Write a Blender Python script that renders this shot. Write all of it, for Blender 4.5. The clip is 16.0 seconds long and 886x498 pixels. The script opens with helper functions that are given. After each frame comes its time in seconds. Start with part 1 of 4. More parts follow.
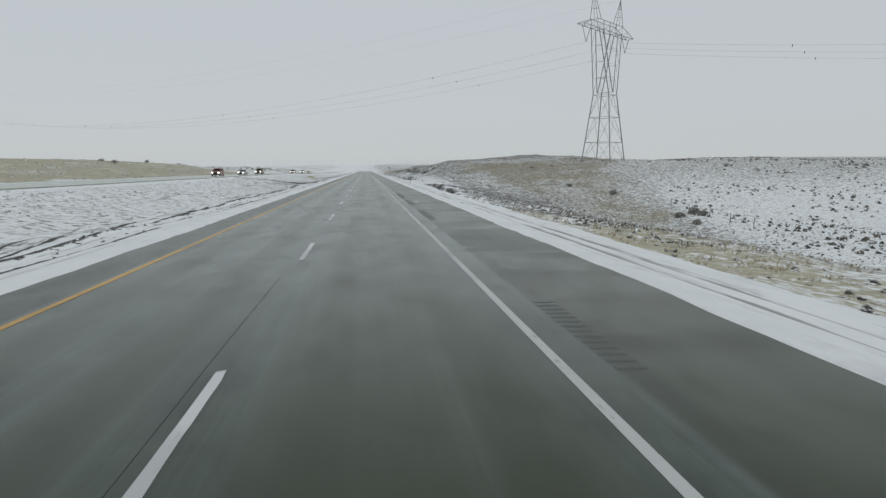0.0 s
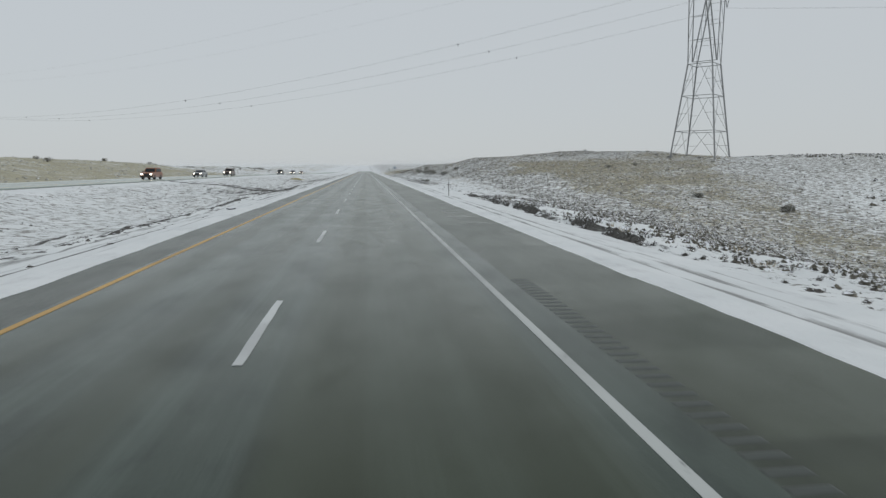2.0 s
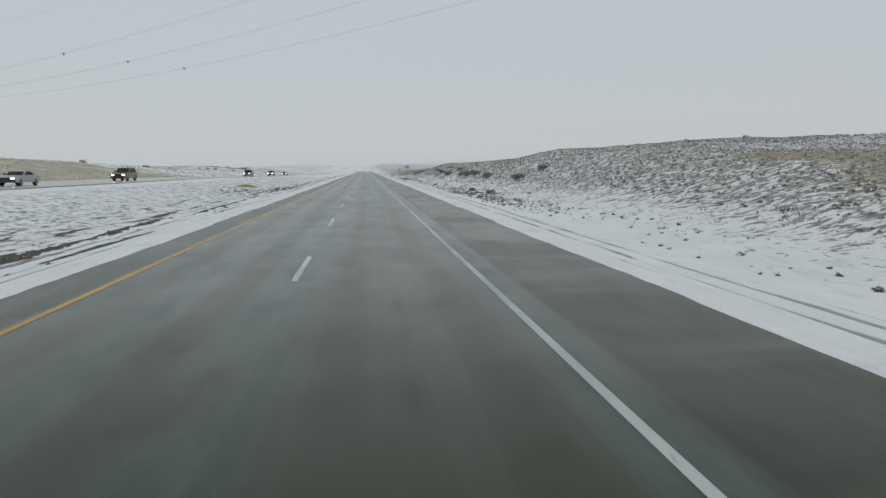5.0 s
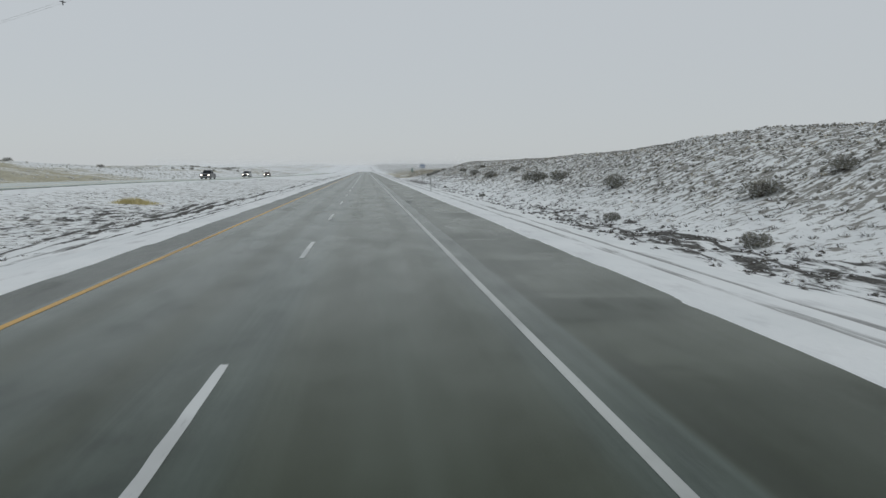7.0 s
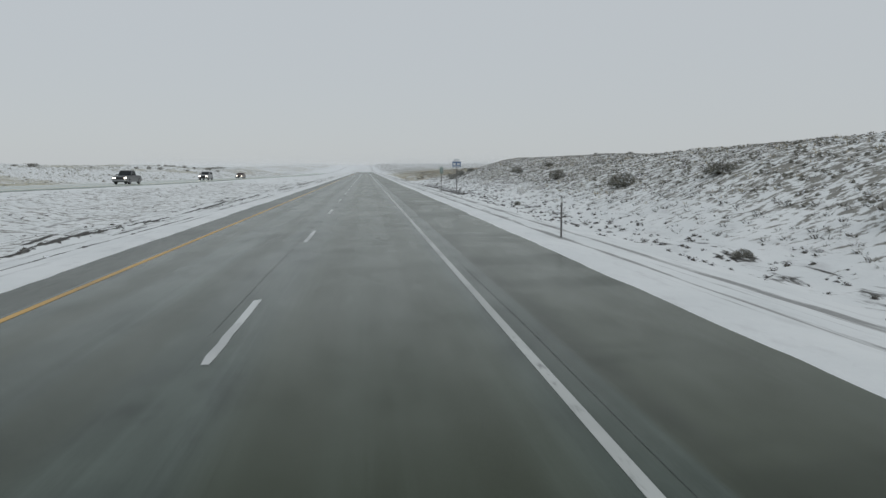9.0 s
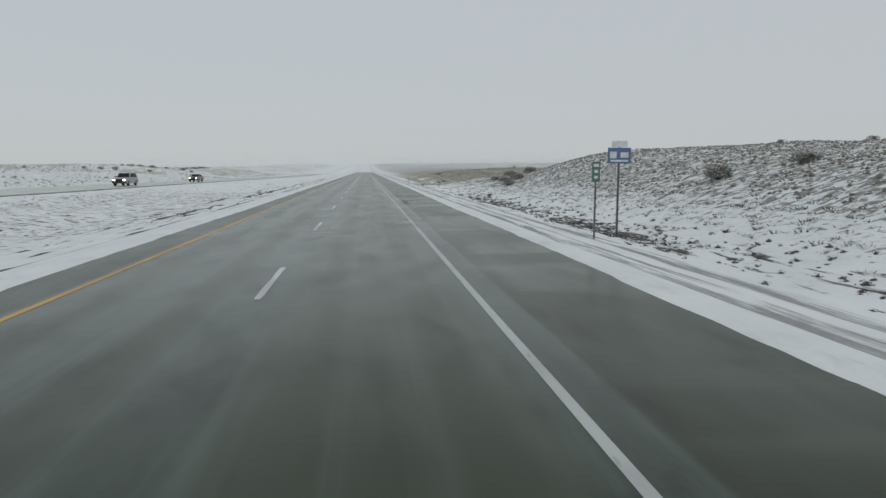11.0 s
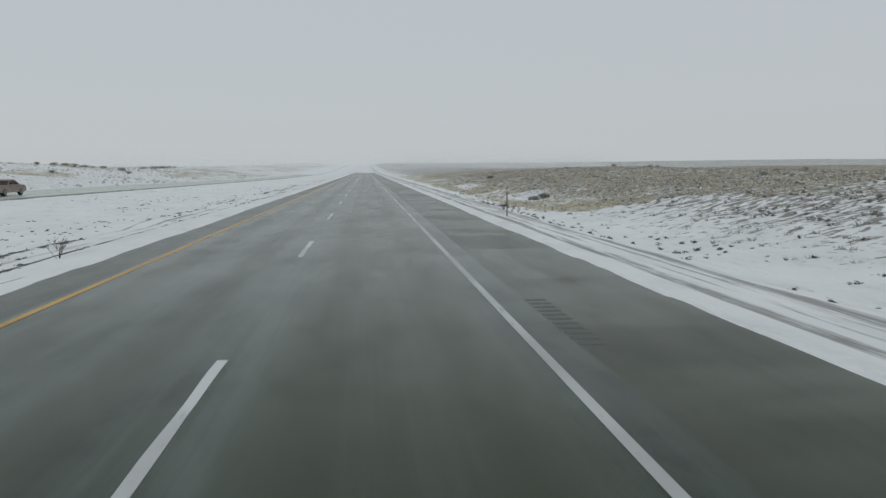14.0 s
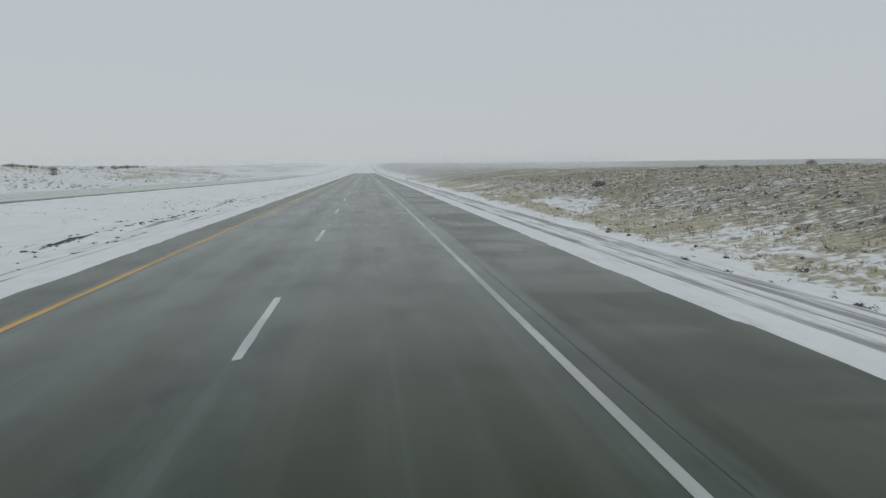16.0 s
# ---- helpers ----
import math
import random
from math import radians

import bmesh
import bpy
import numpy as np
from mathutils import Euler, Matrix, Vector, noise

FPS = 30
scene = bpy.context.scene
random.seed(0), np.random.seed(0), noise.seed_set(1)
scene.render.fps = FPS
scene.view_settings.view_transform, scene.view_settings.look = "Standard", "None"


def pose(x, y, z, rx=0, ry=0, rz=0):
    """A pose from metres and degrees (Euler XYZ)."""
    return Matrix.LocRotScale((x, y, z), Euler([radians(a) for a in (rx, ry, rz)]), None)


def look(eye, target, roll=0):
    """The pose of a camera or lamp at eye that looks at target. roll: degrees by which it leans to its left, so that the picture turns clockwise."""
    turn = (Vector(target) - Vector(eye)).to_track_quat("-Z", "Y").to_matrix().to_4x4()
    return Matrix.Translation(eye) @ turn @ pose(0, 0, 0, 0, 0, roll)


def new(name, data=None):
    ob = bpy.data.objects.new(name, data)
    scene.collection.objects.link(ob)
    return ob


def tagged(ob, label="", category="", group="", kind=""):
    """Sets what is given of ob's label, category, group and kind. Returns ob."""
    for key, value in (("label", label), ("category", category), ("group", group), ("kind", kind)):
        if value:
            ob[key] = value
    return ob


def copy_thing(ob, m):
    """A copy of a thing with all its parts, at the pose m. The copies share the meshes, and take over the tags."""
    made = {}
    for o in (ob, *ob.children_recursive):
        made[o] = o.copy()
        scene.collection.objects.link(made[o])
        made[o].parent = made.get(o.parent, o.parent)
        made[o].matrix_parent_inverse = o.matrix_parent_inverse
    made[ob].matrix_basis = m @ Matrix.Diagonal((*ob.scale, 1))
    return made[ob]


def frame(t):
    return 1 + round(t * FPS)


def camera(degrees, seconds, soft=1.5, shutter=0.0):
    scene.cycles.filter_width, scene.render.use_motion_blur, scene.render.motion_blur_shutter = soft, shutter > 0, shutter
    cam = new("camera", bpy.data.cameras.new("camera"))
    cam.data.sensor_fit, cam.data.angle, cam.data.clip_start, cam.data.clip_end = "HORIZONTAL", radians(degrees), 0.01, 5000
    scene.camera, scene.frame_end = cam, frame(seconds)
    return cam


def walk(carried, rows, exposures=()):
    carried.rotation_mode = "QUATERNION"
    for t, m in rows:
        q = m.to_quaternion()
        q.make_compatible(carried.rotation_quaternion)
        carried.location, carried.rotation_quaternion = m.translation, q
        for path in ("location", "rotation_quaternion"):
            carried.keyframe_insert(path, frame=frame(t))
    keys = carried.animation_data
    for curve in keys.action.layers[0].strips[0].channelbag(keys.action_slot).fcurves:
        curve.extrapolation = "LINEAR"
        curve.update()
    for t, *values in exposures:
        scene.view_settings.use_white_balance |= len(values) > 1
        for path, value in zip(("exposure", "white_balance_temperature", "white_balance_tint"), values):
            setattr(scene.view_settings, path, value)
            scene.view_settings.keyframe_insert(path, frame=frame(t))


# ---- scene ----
cam = camera(69.0, 16.0, soft=1.4, shutter=0.08)
# seconds, metres across the road, metres along it
TRACK = ((0.0, -0.03, 0.0), (0.5, -0.075, 11.2), (1.0, -0.09, 22.45), (1.5, -0.115, 33.7), (2.0, -0.15, 45.0), (2.5, -0.165, 56.2),
         (3.0, -0.175, 67.5), (3.5, -0.19, 78.8), (4.0, -0.19, 90.1), (6.5, -0.09, 146.8), (7.0, -0.005, 158.2), (7.5, 0.085, 169.5), (8.0, 0.165, 180.8), (8.5, 0.20, 192.1),
         (9.0, 0.215, 203.4), (9.5, 0.225, 214.7), (10.0, 0.250, 226.0), (12.5, 0.155, 282.5), (13.0, 0.115, 293.9), (13.5, 0.085, 305.2), (14.0, 0.05, 316.5), (14.5, -0.01, 327.8),
         (15.0, -0.04, 339.1), (15.5, -0.065, 350.4), (16.0, -0.095, 361.7))
walk(cam, [(t, pose(x, y, 2.14, 90 - 7.05, 0, -6.8)) for t, x, y in TRACK],
     [(0.0, 0.0), (4.0, -0.02), (7.0, -0.06), (16.0, -0.09)])

# ---------------------------------------------------------------- light
world = bpy.data.worlds.new("overcast_sky")
scene.world = world
world.use_nodes = True
wt = world.node_tree
wt.nodes.clear()
w_out = wt.nodes.new("ShaderNodeOutputWorld")
w_mix = wt.nodes.new("ShaderNodeMixShader")
w_sky = wt.nodes.new("ShaderNodeTexSky")
w_sky.sky_type, w_sky.sun_disc = "NISHITA", False
w_sky.sun_elevation, w_sky.sun_rotation = radians(38), radians(150)
w_blue = wt.nodes.new("ShaderNodeBackground")
w_blue.inputs["Strength"].default_value = 0.10
wt.links.new(w_sky.outputs[0], w_blue.inputs["Color"])
w_cloud = wt.nodes.new("ShaderNodeBackground")
w_cloud.inputs["Strength"].default_value = 1.0
w_geo = wt.nodes.new("ShaderNodeTexCoord")
w_sep = wt.nodes.new("ShaderNodeSeparateXYZ")
w_ramp = wt.nodes.new("ShaderNodeValToRGB")
w_ramp.color_ramp.elements[0].position, w_ramp.color_ramp.elements[0].color = 0.0, (0.533, 0.564, 0.582, 1)
w_ramp.color_ramp.elements[1].position, w_ramp.color_ramp.elements[1].color = 0.5, (0.554, 0.595, 0.632, 1)
wt.links.new(w_geo.outputs["Generated"], w_sep.inputs[0])
wt.links.new(w_sep.outputs["Z"], w_ramp.inputs[0])
wt.links.new(w_ramp.outputs[0], w_cloud.inputs["Color"])
w_mix.inputs[0].default_value = 0.94
wt.links.new(w_blue.outputs[0], w_mix.inputs[1])
wt.links.new(w_cloud.outputs[0], w_mix.inputs[2])
wt.links.new(w_mix.outputs[0], w_out.inputs[0])

sun = new("sun", bpy.data.lights.new("sun", "SUN"))
sun.data.energy, sun.data.angle, sun.data.color = 0.6, radians(40), (1.0, 0.98, 0.95)
sun.matrix_world = look((40, -70, 90), (0, 0, 0))


# ---------------------------------------------------------------- materials
class Mat:
    """A node material with one Principled shader."""

    def __init__(self, name, color=(0.5, 0.5, 0.5), rough=0.7, metal=0.0, spec=0.5):
        self.m = bpy.data.materials.new(name)
        self.m.use_nodes = True
        self.t = self.m.node_tree
        self.b = self.t.nodes["Principled BSDF"]
        self.b.inputs["Base Color"].default_value = (*color, 1)
        self.b.inputs["Roughness"].default_value = rough
        self.b.inputs["Metallic"].default_value = metal
        self.b.inputs["Specular IOR Level"].default_value = spec

    def put(self, value, socket):
        if isinstance(value, bpy.types.NodeSocket):
            self.t.links.new(value, socket)
        elif isinstance(value, tuple) and len(value) == 3 and socket.type == "RGBA":
            socket.default_value = (*value, 1)
        else:
            socket.default_value = value

    def place(self, scale=(1, 1, 1)):
        g = self.t.nodes.new("ShaderNodeTexCoord")
        v = self.t.nodes.new("ShaderNodeMapping")
        v.inputs["Scale"].default_value = scale
        self.t.links.new(g.outputs["Object"], v.inputs["Vector"])
        return v.outputs[0]

    def noise(self, scale, detail=3.0, rough=0.55, stretch=(1, 1, 1), warp=0.0):
        n = self.t.nodes.new("ShaderNodeTexNoise")
        n.inputs["Scale"].default_value, n.inputs["Detail"].default_value = scale, detail
        n.inputs["Roughness"].default_value, n.inputs["Distortion"].default_value = rough, warp
        self.t.links.new(self.place(stretch), n.inputs["Vector"])
        return n.outputs["Fac"]

    def axis(self, i):
        s = self.t.nodes.new("ShaderNodeSeparateXYZ")
        self.t.links.new(self.place(), s.inputs[0])
        return s.outputs[i]

    def math(self, op, a, b=0.0, c=0.0):
        n = self.t.nodes.new("ShaderNodeMath")
        n.operation = op
        for value, socket in zip((a, b, c), n.inputs):
            self.put(value, socket)
        return n.outputs[0]

    def step(self, x, lo, hi, a=0.0, b=1.0):
        n = self.t.nodes.new("ShaderNodeMapRange")
        n.interpolation_type = "SMOOTHSTEP"
        for key, value in (("Value", x), ("From Min", lo), ("From Max", hi), ("To Min", a), ("To Max", b)):
            self.put(value, n.inputs[key])
        return n.outputs[0]

    def mix(self, fac, a, b):
        n = self.t.nodes.new("ShaderNodeMix")
        n.data_type = "RGBA"
        self.put(fac, n.inputs[0])
        self.put(a, n.inputs[6])
        self.put(b, n.inputs[7])
        return n.outputs[2]

    def attr(self, name):
        n = self.t.nodes.new("ShaderNodeAttribute")
        n.attribute_name = name
        return n.outputs["Fac"]

    def white(self, value):
        n = self.t.nodes.new("ShaderNodeTexWhiteNoise")
        n.noise_dimensions = "1D"
        self.t.links.new(value, n.inputs["W"])
        return n.outputs["Value"]

    def island(self):
        return self.t.nodes.new("ShaderNodeNewGeometry").outputs["Random Per Island"]

    def lot(self):
        return self.t.nodes.new("ShaderNodeObjectInfo").outputs["Random"]

    def color(self, value):
        self.put(value, self.b.inputs["Base Color"])
        return self

    def rough(self, value):
        self.put(value, self.b.inputs["Roughness"])
        return self

    def bump(self, height, strength=0.3, distance=0.02):
        n = self.t.nodes.new("ShaderNodeBump")
        n.inputs["Strength"].default_value, n.inputs["Distance"].default_value = strength, distance
        self.t.links.new(height, n.inputs["Height"])
        self.t.links.new(n.outputs[0], self.b.inputs["Normal"])
        return self


def simple(name, color, rough=0.6, metal=0.0, spec=0.5, scale=6.0, vary=0.25, bump=0.1):
    """A plain surface with a little dirt and grain."""
    k = Mat(name, color, rough, metal, spec)
    dirt = k.noise(scale, 5)
    k.color(k.mix(k.step(dirt, 0.35, 0.75), color, tuple(c * (1 - vary) for c in color)))
    k.bump(k.noise(scale * 9, 3), bump, 0.004)
    return k.m


# snow-covered ground with dry grass, bare soil and verge ruts showing through
def ground_material():
    k = Mat("snowy_ground", rough=0.85, spec=0.2)
    grain, broad = k.noise(9.0, 6), k.noise(0.35, 4)
    snow = k.mix(k.step(broad, 0.3, 0.7), (0.76, 0.78, 0.778), (0.70, 0.725, 0.725))
    snow = k.mix(k.step(k.noise(1.6, 6, 0.65, (1, 0.35, 1)), 0.50, 0.8, 0.0, 0.6), snow, (0.46, 0.465, 0.47))
    straw = k.mix(k.step(k.noise(0.5, 5), 0.35, 0.68), (0.46, 0.425, 0.275), (0.37, 0.35, 0.24))
    straw = k.mix(k.step(grain, 0.42, 0.7), straw, (0.24, 0.22, 0.18))
    cover = k.math("ADD", k.math("MULTIPLY", k.noise(2.6, 7, 0.66), 1.0), k.math("MULTIPLY", k.noise(0.15, 4), 0.75))
    edge = k.math("SUBTRACT", 1.32, k.math("MULTIPLY", k.attr("grass"), 0.66))
    c = k.mix(k.step(k.math("SUBTRACT", cover, edge), -0.06, 0.08, 0.0, 0.92), snow, straw)
    soil = k.mix(k.step(grain, 0.35, 0.65), (0.042, 0.041, 0.038), (0.12, 0.117, 0.107))
    speck = k.math("ADD", k.noise(2.7, 6, 0.66, (0.55, 1.15, 1.0), 0.4), k.math("MULTIPLY", k.attr("scrub"), 0.265))
    c = k.mix(k.step(speck, 0.725, 0.785, 0.0, 0.9), c, k.mix(grain, (0.12, 0.115, 0.10), (0.27, 0.26, 0.225)))
    bare = k.math("ADD", k.noise(1.9, 8, 0.68, (1.0, 0.30, 1.0), 0.6), k.math("MULTIPLY", k.attr("bare"), 0.42))
    c = k.mix(k.step(bare, 0.70, 0.80), c, soil)
    rut = k.math("ADD", k.math("MULTIPLY", k.noise(1.9, 8, 0.70, (1.9, 0.13, 1.0), 0.5), 1.25), k.math("MULTIPLY", k.attr("rut"), 0.44))
    c = k.mix(k.step(rut, 0.85, 1.12, 0.0, 0.90), c, k.mix(grain, (0.17, 0.17, 0.162), (0.36, 0.37, 0.365)))
    k.color(c)
    k.rough(0.9)
    return k.bump(k.math("ADD", k.noise(3.5, 7, 0.65), k.math("MULTIPLY", grain, 0.3)), 0.6, 0.12).m


PANEL_START, PANEL_LONG = 58.9, 3.73


# damp worn asphalt, dusted with blown snow, with wheel tracks along it
def road_material(name, tracks, snowy=0.145, lift=0.0, powder=(0.31, 0.36, 0.355), shoulder=0.0):
    k = Mat(name, rough=0.5, spec=0.09)
    x = k.axis(0)
    grain = k.noise(38.0, 4, 0.7)
    streak = k.noise(1.0, 6, 0.62, (2.1, 0.035, 1.0), 0.5)
    patch = k.noise(0.8, 4, 0.5, (0.30, 0.42, 1.0), 1.2)
    blotch = k.noise(0.42, 5, 0.6, (1.0, 0.4, 1.0), 0.5)
    base = k.mix(k.step(grain, 0.3, 0.7), (0.018, 0.027, 0.020), (0.033, 0.045, 0.035))
    base = k.mix(k.step(blotch, 0.35, 0.65, 0.0, 0.5), base, (0.038, 0.052, 0.043))
    base = k.mix(k.step(patch, 0.56, 0.70, 0.0, 0.7), base, (0.019, 0.029, 0.024))
    coat = 0.92
    mottle = k.noise(1.0, 7, 0.66, (1.1, 0.55, 1.0), 0.25)
    base = k.mix(k.step(mottle, 0.50, 0.64, 0.0, 0.8), base, (0.013, 0.020, 0.015))
    base = k.mix(k.step(mottle, 0.48, 0.34, 0.0, 0.6), base, (0.048, 0.061, 0.052))
    if shoulder:
        # darker shoulder laid in short panels, a gritty median edge and a worn right-hand lane
        y = k.axis(1)
        side = k.step(x, shoulder + 0.12, shoulder + 0.24)
        slow = k.math("MULTIPLY", k.step(x, -1.25, -0.75), k.step(x, 1.95, 1.55))
        panel = k.white(k.math("FLOOR", k.math("DIVIDE", k.math("SUBTRACT", y, PANEL_START), PANEL_LONG)))
        along_it = k.math("FRACT", k.math("DIVIDE", k.math("SUBTRACT", y, PANEL_START), PANEL_LONG))
        paved = k.math("MULTIPLY", k.step(y, 50, 62), k.step(y, 116, 104))
        band = k.step(k.noise(0.9, 4, 0.5, (0.10, 0.42, 1.0), 0.4), 0.47, 0.58)
        tone = k.math("ADD", k.math("MULTIPLY", k.math("ADD", k.math("MULTIPLY", panel, 0.55), k.math("MULTIPLY", along_it, 0.6)), paved),
                      k.math("MULTIPLY", band, k.math("SUBTRACT", 1.0, paved)))
        tone = k.math("MULTIPLY", tone, side)
        base = k.mix(k.math("MULTIPLY", side, 0.6), base, (0.044, 0.050, 0.022))
        base = k.mix(k.math("MULTIPLY", tone, 0.55), base, (0.012, 0.018, 0.012))
        base = k.mix(k.math("MULTIPLY", slow, 0.60), base, (0.034, 0.041, 0.018))
        milled = k.math("MULTIPLY", side, k.step(x, shoulder + 0.62, shoulder + 0.40))
        milled = k.math("MULTIPLY", milled, k.step(k.noise(0.5, 4, 0.6, (0.05, 0.5, 1.0)), 0.40, 0.55, 0.10, 0.55))
        base = k.mix(milled, base, (0.010, 0.012, 0.010))
        inner = k.step(x, -5.06, -5.18)
        base = k.mix(k.math("MULTIPLY", inner, 0.75), base, k.mix(k.step(k.noise(5.0, 6, 0.7, (1.0, 0.25, 1.0)), 0.4, 0.62), (0.014, 0.015, 0.014), (0.062, 0.062, 0.058)))
        ridged = k.math("MULTIPLY", k.math("MULTIPLY", k.step(x, -5.95, -5.80), k.step(x, -5.40, -5.50)), k.step(k.noise(0.6, 4, 0.6, (0.4, 0.5, 1.0)), 0.46, 0.62))
        ridged = k.math("MULTIPLY", ridged, k.step(k.math("SINE", k.math("MULTIPLY", k.math("ADD", y, k.math("MULTIPLY", k.noise(3.0, 3), 0.25)), 20.9)), -0.4, 0.5))
        base = k.mix(k.math("MULTIPLY", ridged, 0.55), base, (0.012, 0.014, 0.013))
        coat = k.math("SUBTRACT", 0.92, k.math("MULTIPLY", k.math("MAXIMUM", k.math("MAXIMUM", k.math("MULTIPLY", tone, 0.9), milled), k.math("MULTIPLY", inner, 0.75)), 0.22))
    dust = k.step(k.math("ADD", k.math("MULTIPLY", streak, 0.7), k.math("MULTIPLY", blotch, 0.4)), 0.46 - lift, 0.78 - lift, 0.0, snowy)
    wear = 0.0
    for at in tracks:
        near = k.step(k.math("ABSOLUTE", k.math("SUBTRACT", x, at)), 0.12, 0.55, 1.0, 0.0)
        wear = k.math("MAXIMUM", near, wear)
    if shoulder:
        wear = k.math("MAXIMUM", wear, k.math("MAXIMUM", k.math("MULTIPLY", side, 0.8), k.math("MULTIPLY", inner, 0.7)))
        wear = k.math("MAXIMUM", wear, k.math("MULTIPLY", slow, 0.45))
    wear = k.math("MULTIPLY", wear, k.step(streak, 0.30, 0.65, 0.55, 1.0))
    dust = k.math("MULTIPLY", dust, k.math("SUBTRACT", 1.0, k.math("MULTIPLY", wear, 0.8)))
    c = k.mix(k.math("MULTIPLY", wear, 0.75), base, (0.023, 0.028, 0.011))
    c = k.mix(dust, c, powder)
    k.color(c)
    damp = k.math("SUBTRACT", k.step(mottle, 0.34, 0.48, 0.08, 0.0), k.step(mottle, 0.50, 0.64, 0.0, 0.12))
    damp = k.math("ADD", damp, k.step(k.noise(0.9, 5, 0.6, (0.7, 0.22, 1.0), 0.6), 0.40, 0.62, -0.055, 0.055))
    k.put(k.math("SUBTRACT", k.math("ADD", coat, damp), k.math("MULTIPLY", wear, 0.16)), k.b.inputs["Coat Weight"])
    k.b.inputs["Coat Roughness"].default_value = 0.23
    k.b.inputs["Specular Tint"].default_value = (0.89, 1.0, 0.90, 1)
    k.b.inputs["Coat IOR"].default_value = 1.25
    k.b.inputs["Coat Tint"].default_value = (0.953, 1.0, 0.935, 1)
    k.rough(k.math("ADD", k.step(blotch, 0.3, 0.7, 0.42, 0.55), k.math("MULTIPLY", wear, -0.04)))
    return k.bump(grain, 0.35, 0.012).m


def paint_material(name, color):
    k = Mat(name, color, 0.6)
    worn = k.noise(7.0, 7, 0.65, (1.0, 0.35, 1.0))
    c = k.mix(k.step(worn, 0.58, 0.72, 0.0, 0.75), color, (0.13, 0.135, 0.13))
    k.b.inputs["Coat Weight"].default_value, k.b.inputs["Coat Roughness"].default_value = 0.25, 0.2
    c = k.mix(k.step(k.noise(0.35, 4), 0.40, 0.68, 0.0, 0.7), c, tuple(v * 0.62 for v in color))
    return k.color(c).bump(k.noise(40.0, 3), 0.3, 0.005).m


def leaf_material(name, a, b, snow=0.0):
    k = Mat(name, a, 0.9, spec=0.15)
    r = k.island()
    c = k.mix(r, a, b)
    if snow:
        c = k.mix(k.step(r, 1 - snow - 0.02, 1 - snow), c, (0.78, 0.80, 0.83))
    return k.color(c).m


GROUND = ground_material()
ASPHALT = road_material("damp_asphalt", (-4.15, -2.55, -0.42, 1.15), shoulder=2.45)
ASPHALT_FAR = road_material("snowy_asphalt", (-36.6, -34.9, -33.0, -31.3), 0.90, 0.28, (0.52, 0.54, 0.545))
WHITE = paint_material("white_road_paint", (0.56, 0.58, 0.57))
GRIMY_WHITE = paint_material("grimy_white_road_paint", (0.45, 0.47, 0.45))
YELLOW = paint_material("yellow_road_paint", (0.52, 0.29, 0.035))
TAR = simple("dark_joint_sealer", (0.030, 0.037, 0.032), 0.45)
GROOVE = simple("milled_asphalt", (0.043, 0.053, 0.044), 0.42, spec=0.35)
STEEL = simple("galvanised_steel", (0.29, 0.30, 0.305), 0.55, 0.35)
WIRE = simple("aluminium_wire", (0.52, 0.53, 0.54), 0.5, 0.3)
GLASSY = simple("porcelain_insulator", (0.16, 0.17, 0.18), 0.3)
RUSTED = simple("weathered_post_steel", (0.23, 0.225, 0.215), 0.6, 0.2)
REFLECTOR = simple("white_reflector", (0.62, 0.63, 0.62), 0.3)
SIGN_BLUE = simple("blue_sign_sheeting", (0.10, 0.17, 0.30), 0.45)
SIGN_GREEN = simple("green_sign_sheeting", (0.08, 0.17, 0.14), 0.45)
SIGN_WHITE = simple("white_sign_sheeting", (0.68, 0.70, 0.71), 0.45)
RUBBER = simple("tyre_rubber", (0.025, 0.025, 0.026), 0.8)
RIM = simple("grey_alloy", (0.30, 0.31, 0.32), 0.4, 0.6)
TRIM = simple("black_plastic", (0.03, 0.03, 0.032), 0.6)
WINDOW = simple("dark_car_glass", (0.03, 0.036, 0.04), 0.08)
WOOD = simple("grey_fence_wood", (0.13, 0.115, 0.10), 0.85)
SAGE = leaf_material("sagebrush_leaf", (0.11, 0.11, 0.097), (0.275, 0.267, 0.232), 0.18)
SAGE_DARK = leaf_material("winter_sagebrush_leaf", (0.050, 0.049, 0.042), (0.22, 0.205, 0.165), 0.25)
# tall sagebrush, paler than SAGE because haze is mixed into its colour
SAGE_BIG = leaf_material("tall_sagebrush_leaf", (0.20, 0.20, 0.175), (0.38, 0.37, 0.32), 0.16)
STRAW = leaf_material("dry_bunchgrass", (0.32, 0.28, 0.20), (0.52, 0.47, 0.35), 0.15)
# far sagebrush: distance haze is put into this paler leaf colour
RIDGE = leaf_material("hazed_sagebrush_leaf", (0.27, 0.27, 0.24), (0.44, 0.43, 0.385), 0.2)
YELLOW_GRASS = leaf_material("yellowed_grass", (0.46, 0.40, 0.20), (0.62, 0.55, 0.30))
DEAD = leaf_material("dead_weed", (0.045, 0.043, 0.039), (0.14, 0.132, 0.118), 0.12)
FLAKE = Mat("snow_flake", (0.88, 0.90, 0.92), 0.9, spec=0.1).m
TWIG = simple("sage_wood", (0.09, 0.075, 0.06), 0.9)
LAMP = bpy.data.materials.new("lit_headlamp")
LAMP.use_nodes = True
LAMP.node_tree.nodes["Principled BSDF"].inputs["Emission Color"].default_value = (1.0, 0.93, 0.78, 1)
LAMP.node_tree.nodes["Principled BSDF"].inputs["Emission Strength"].default_value = 6.0


# ---------------------------------------------------------------- mesh helpers
def mesh_of(name, verts, faces, material):
    me = bpy.data.meshes.new(name)
    me.from_pydata([tuple(v) for v in verts], [], faces)
    me.materials.append(material)
    me.update()
    return me


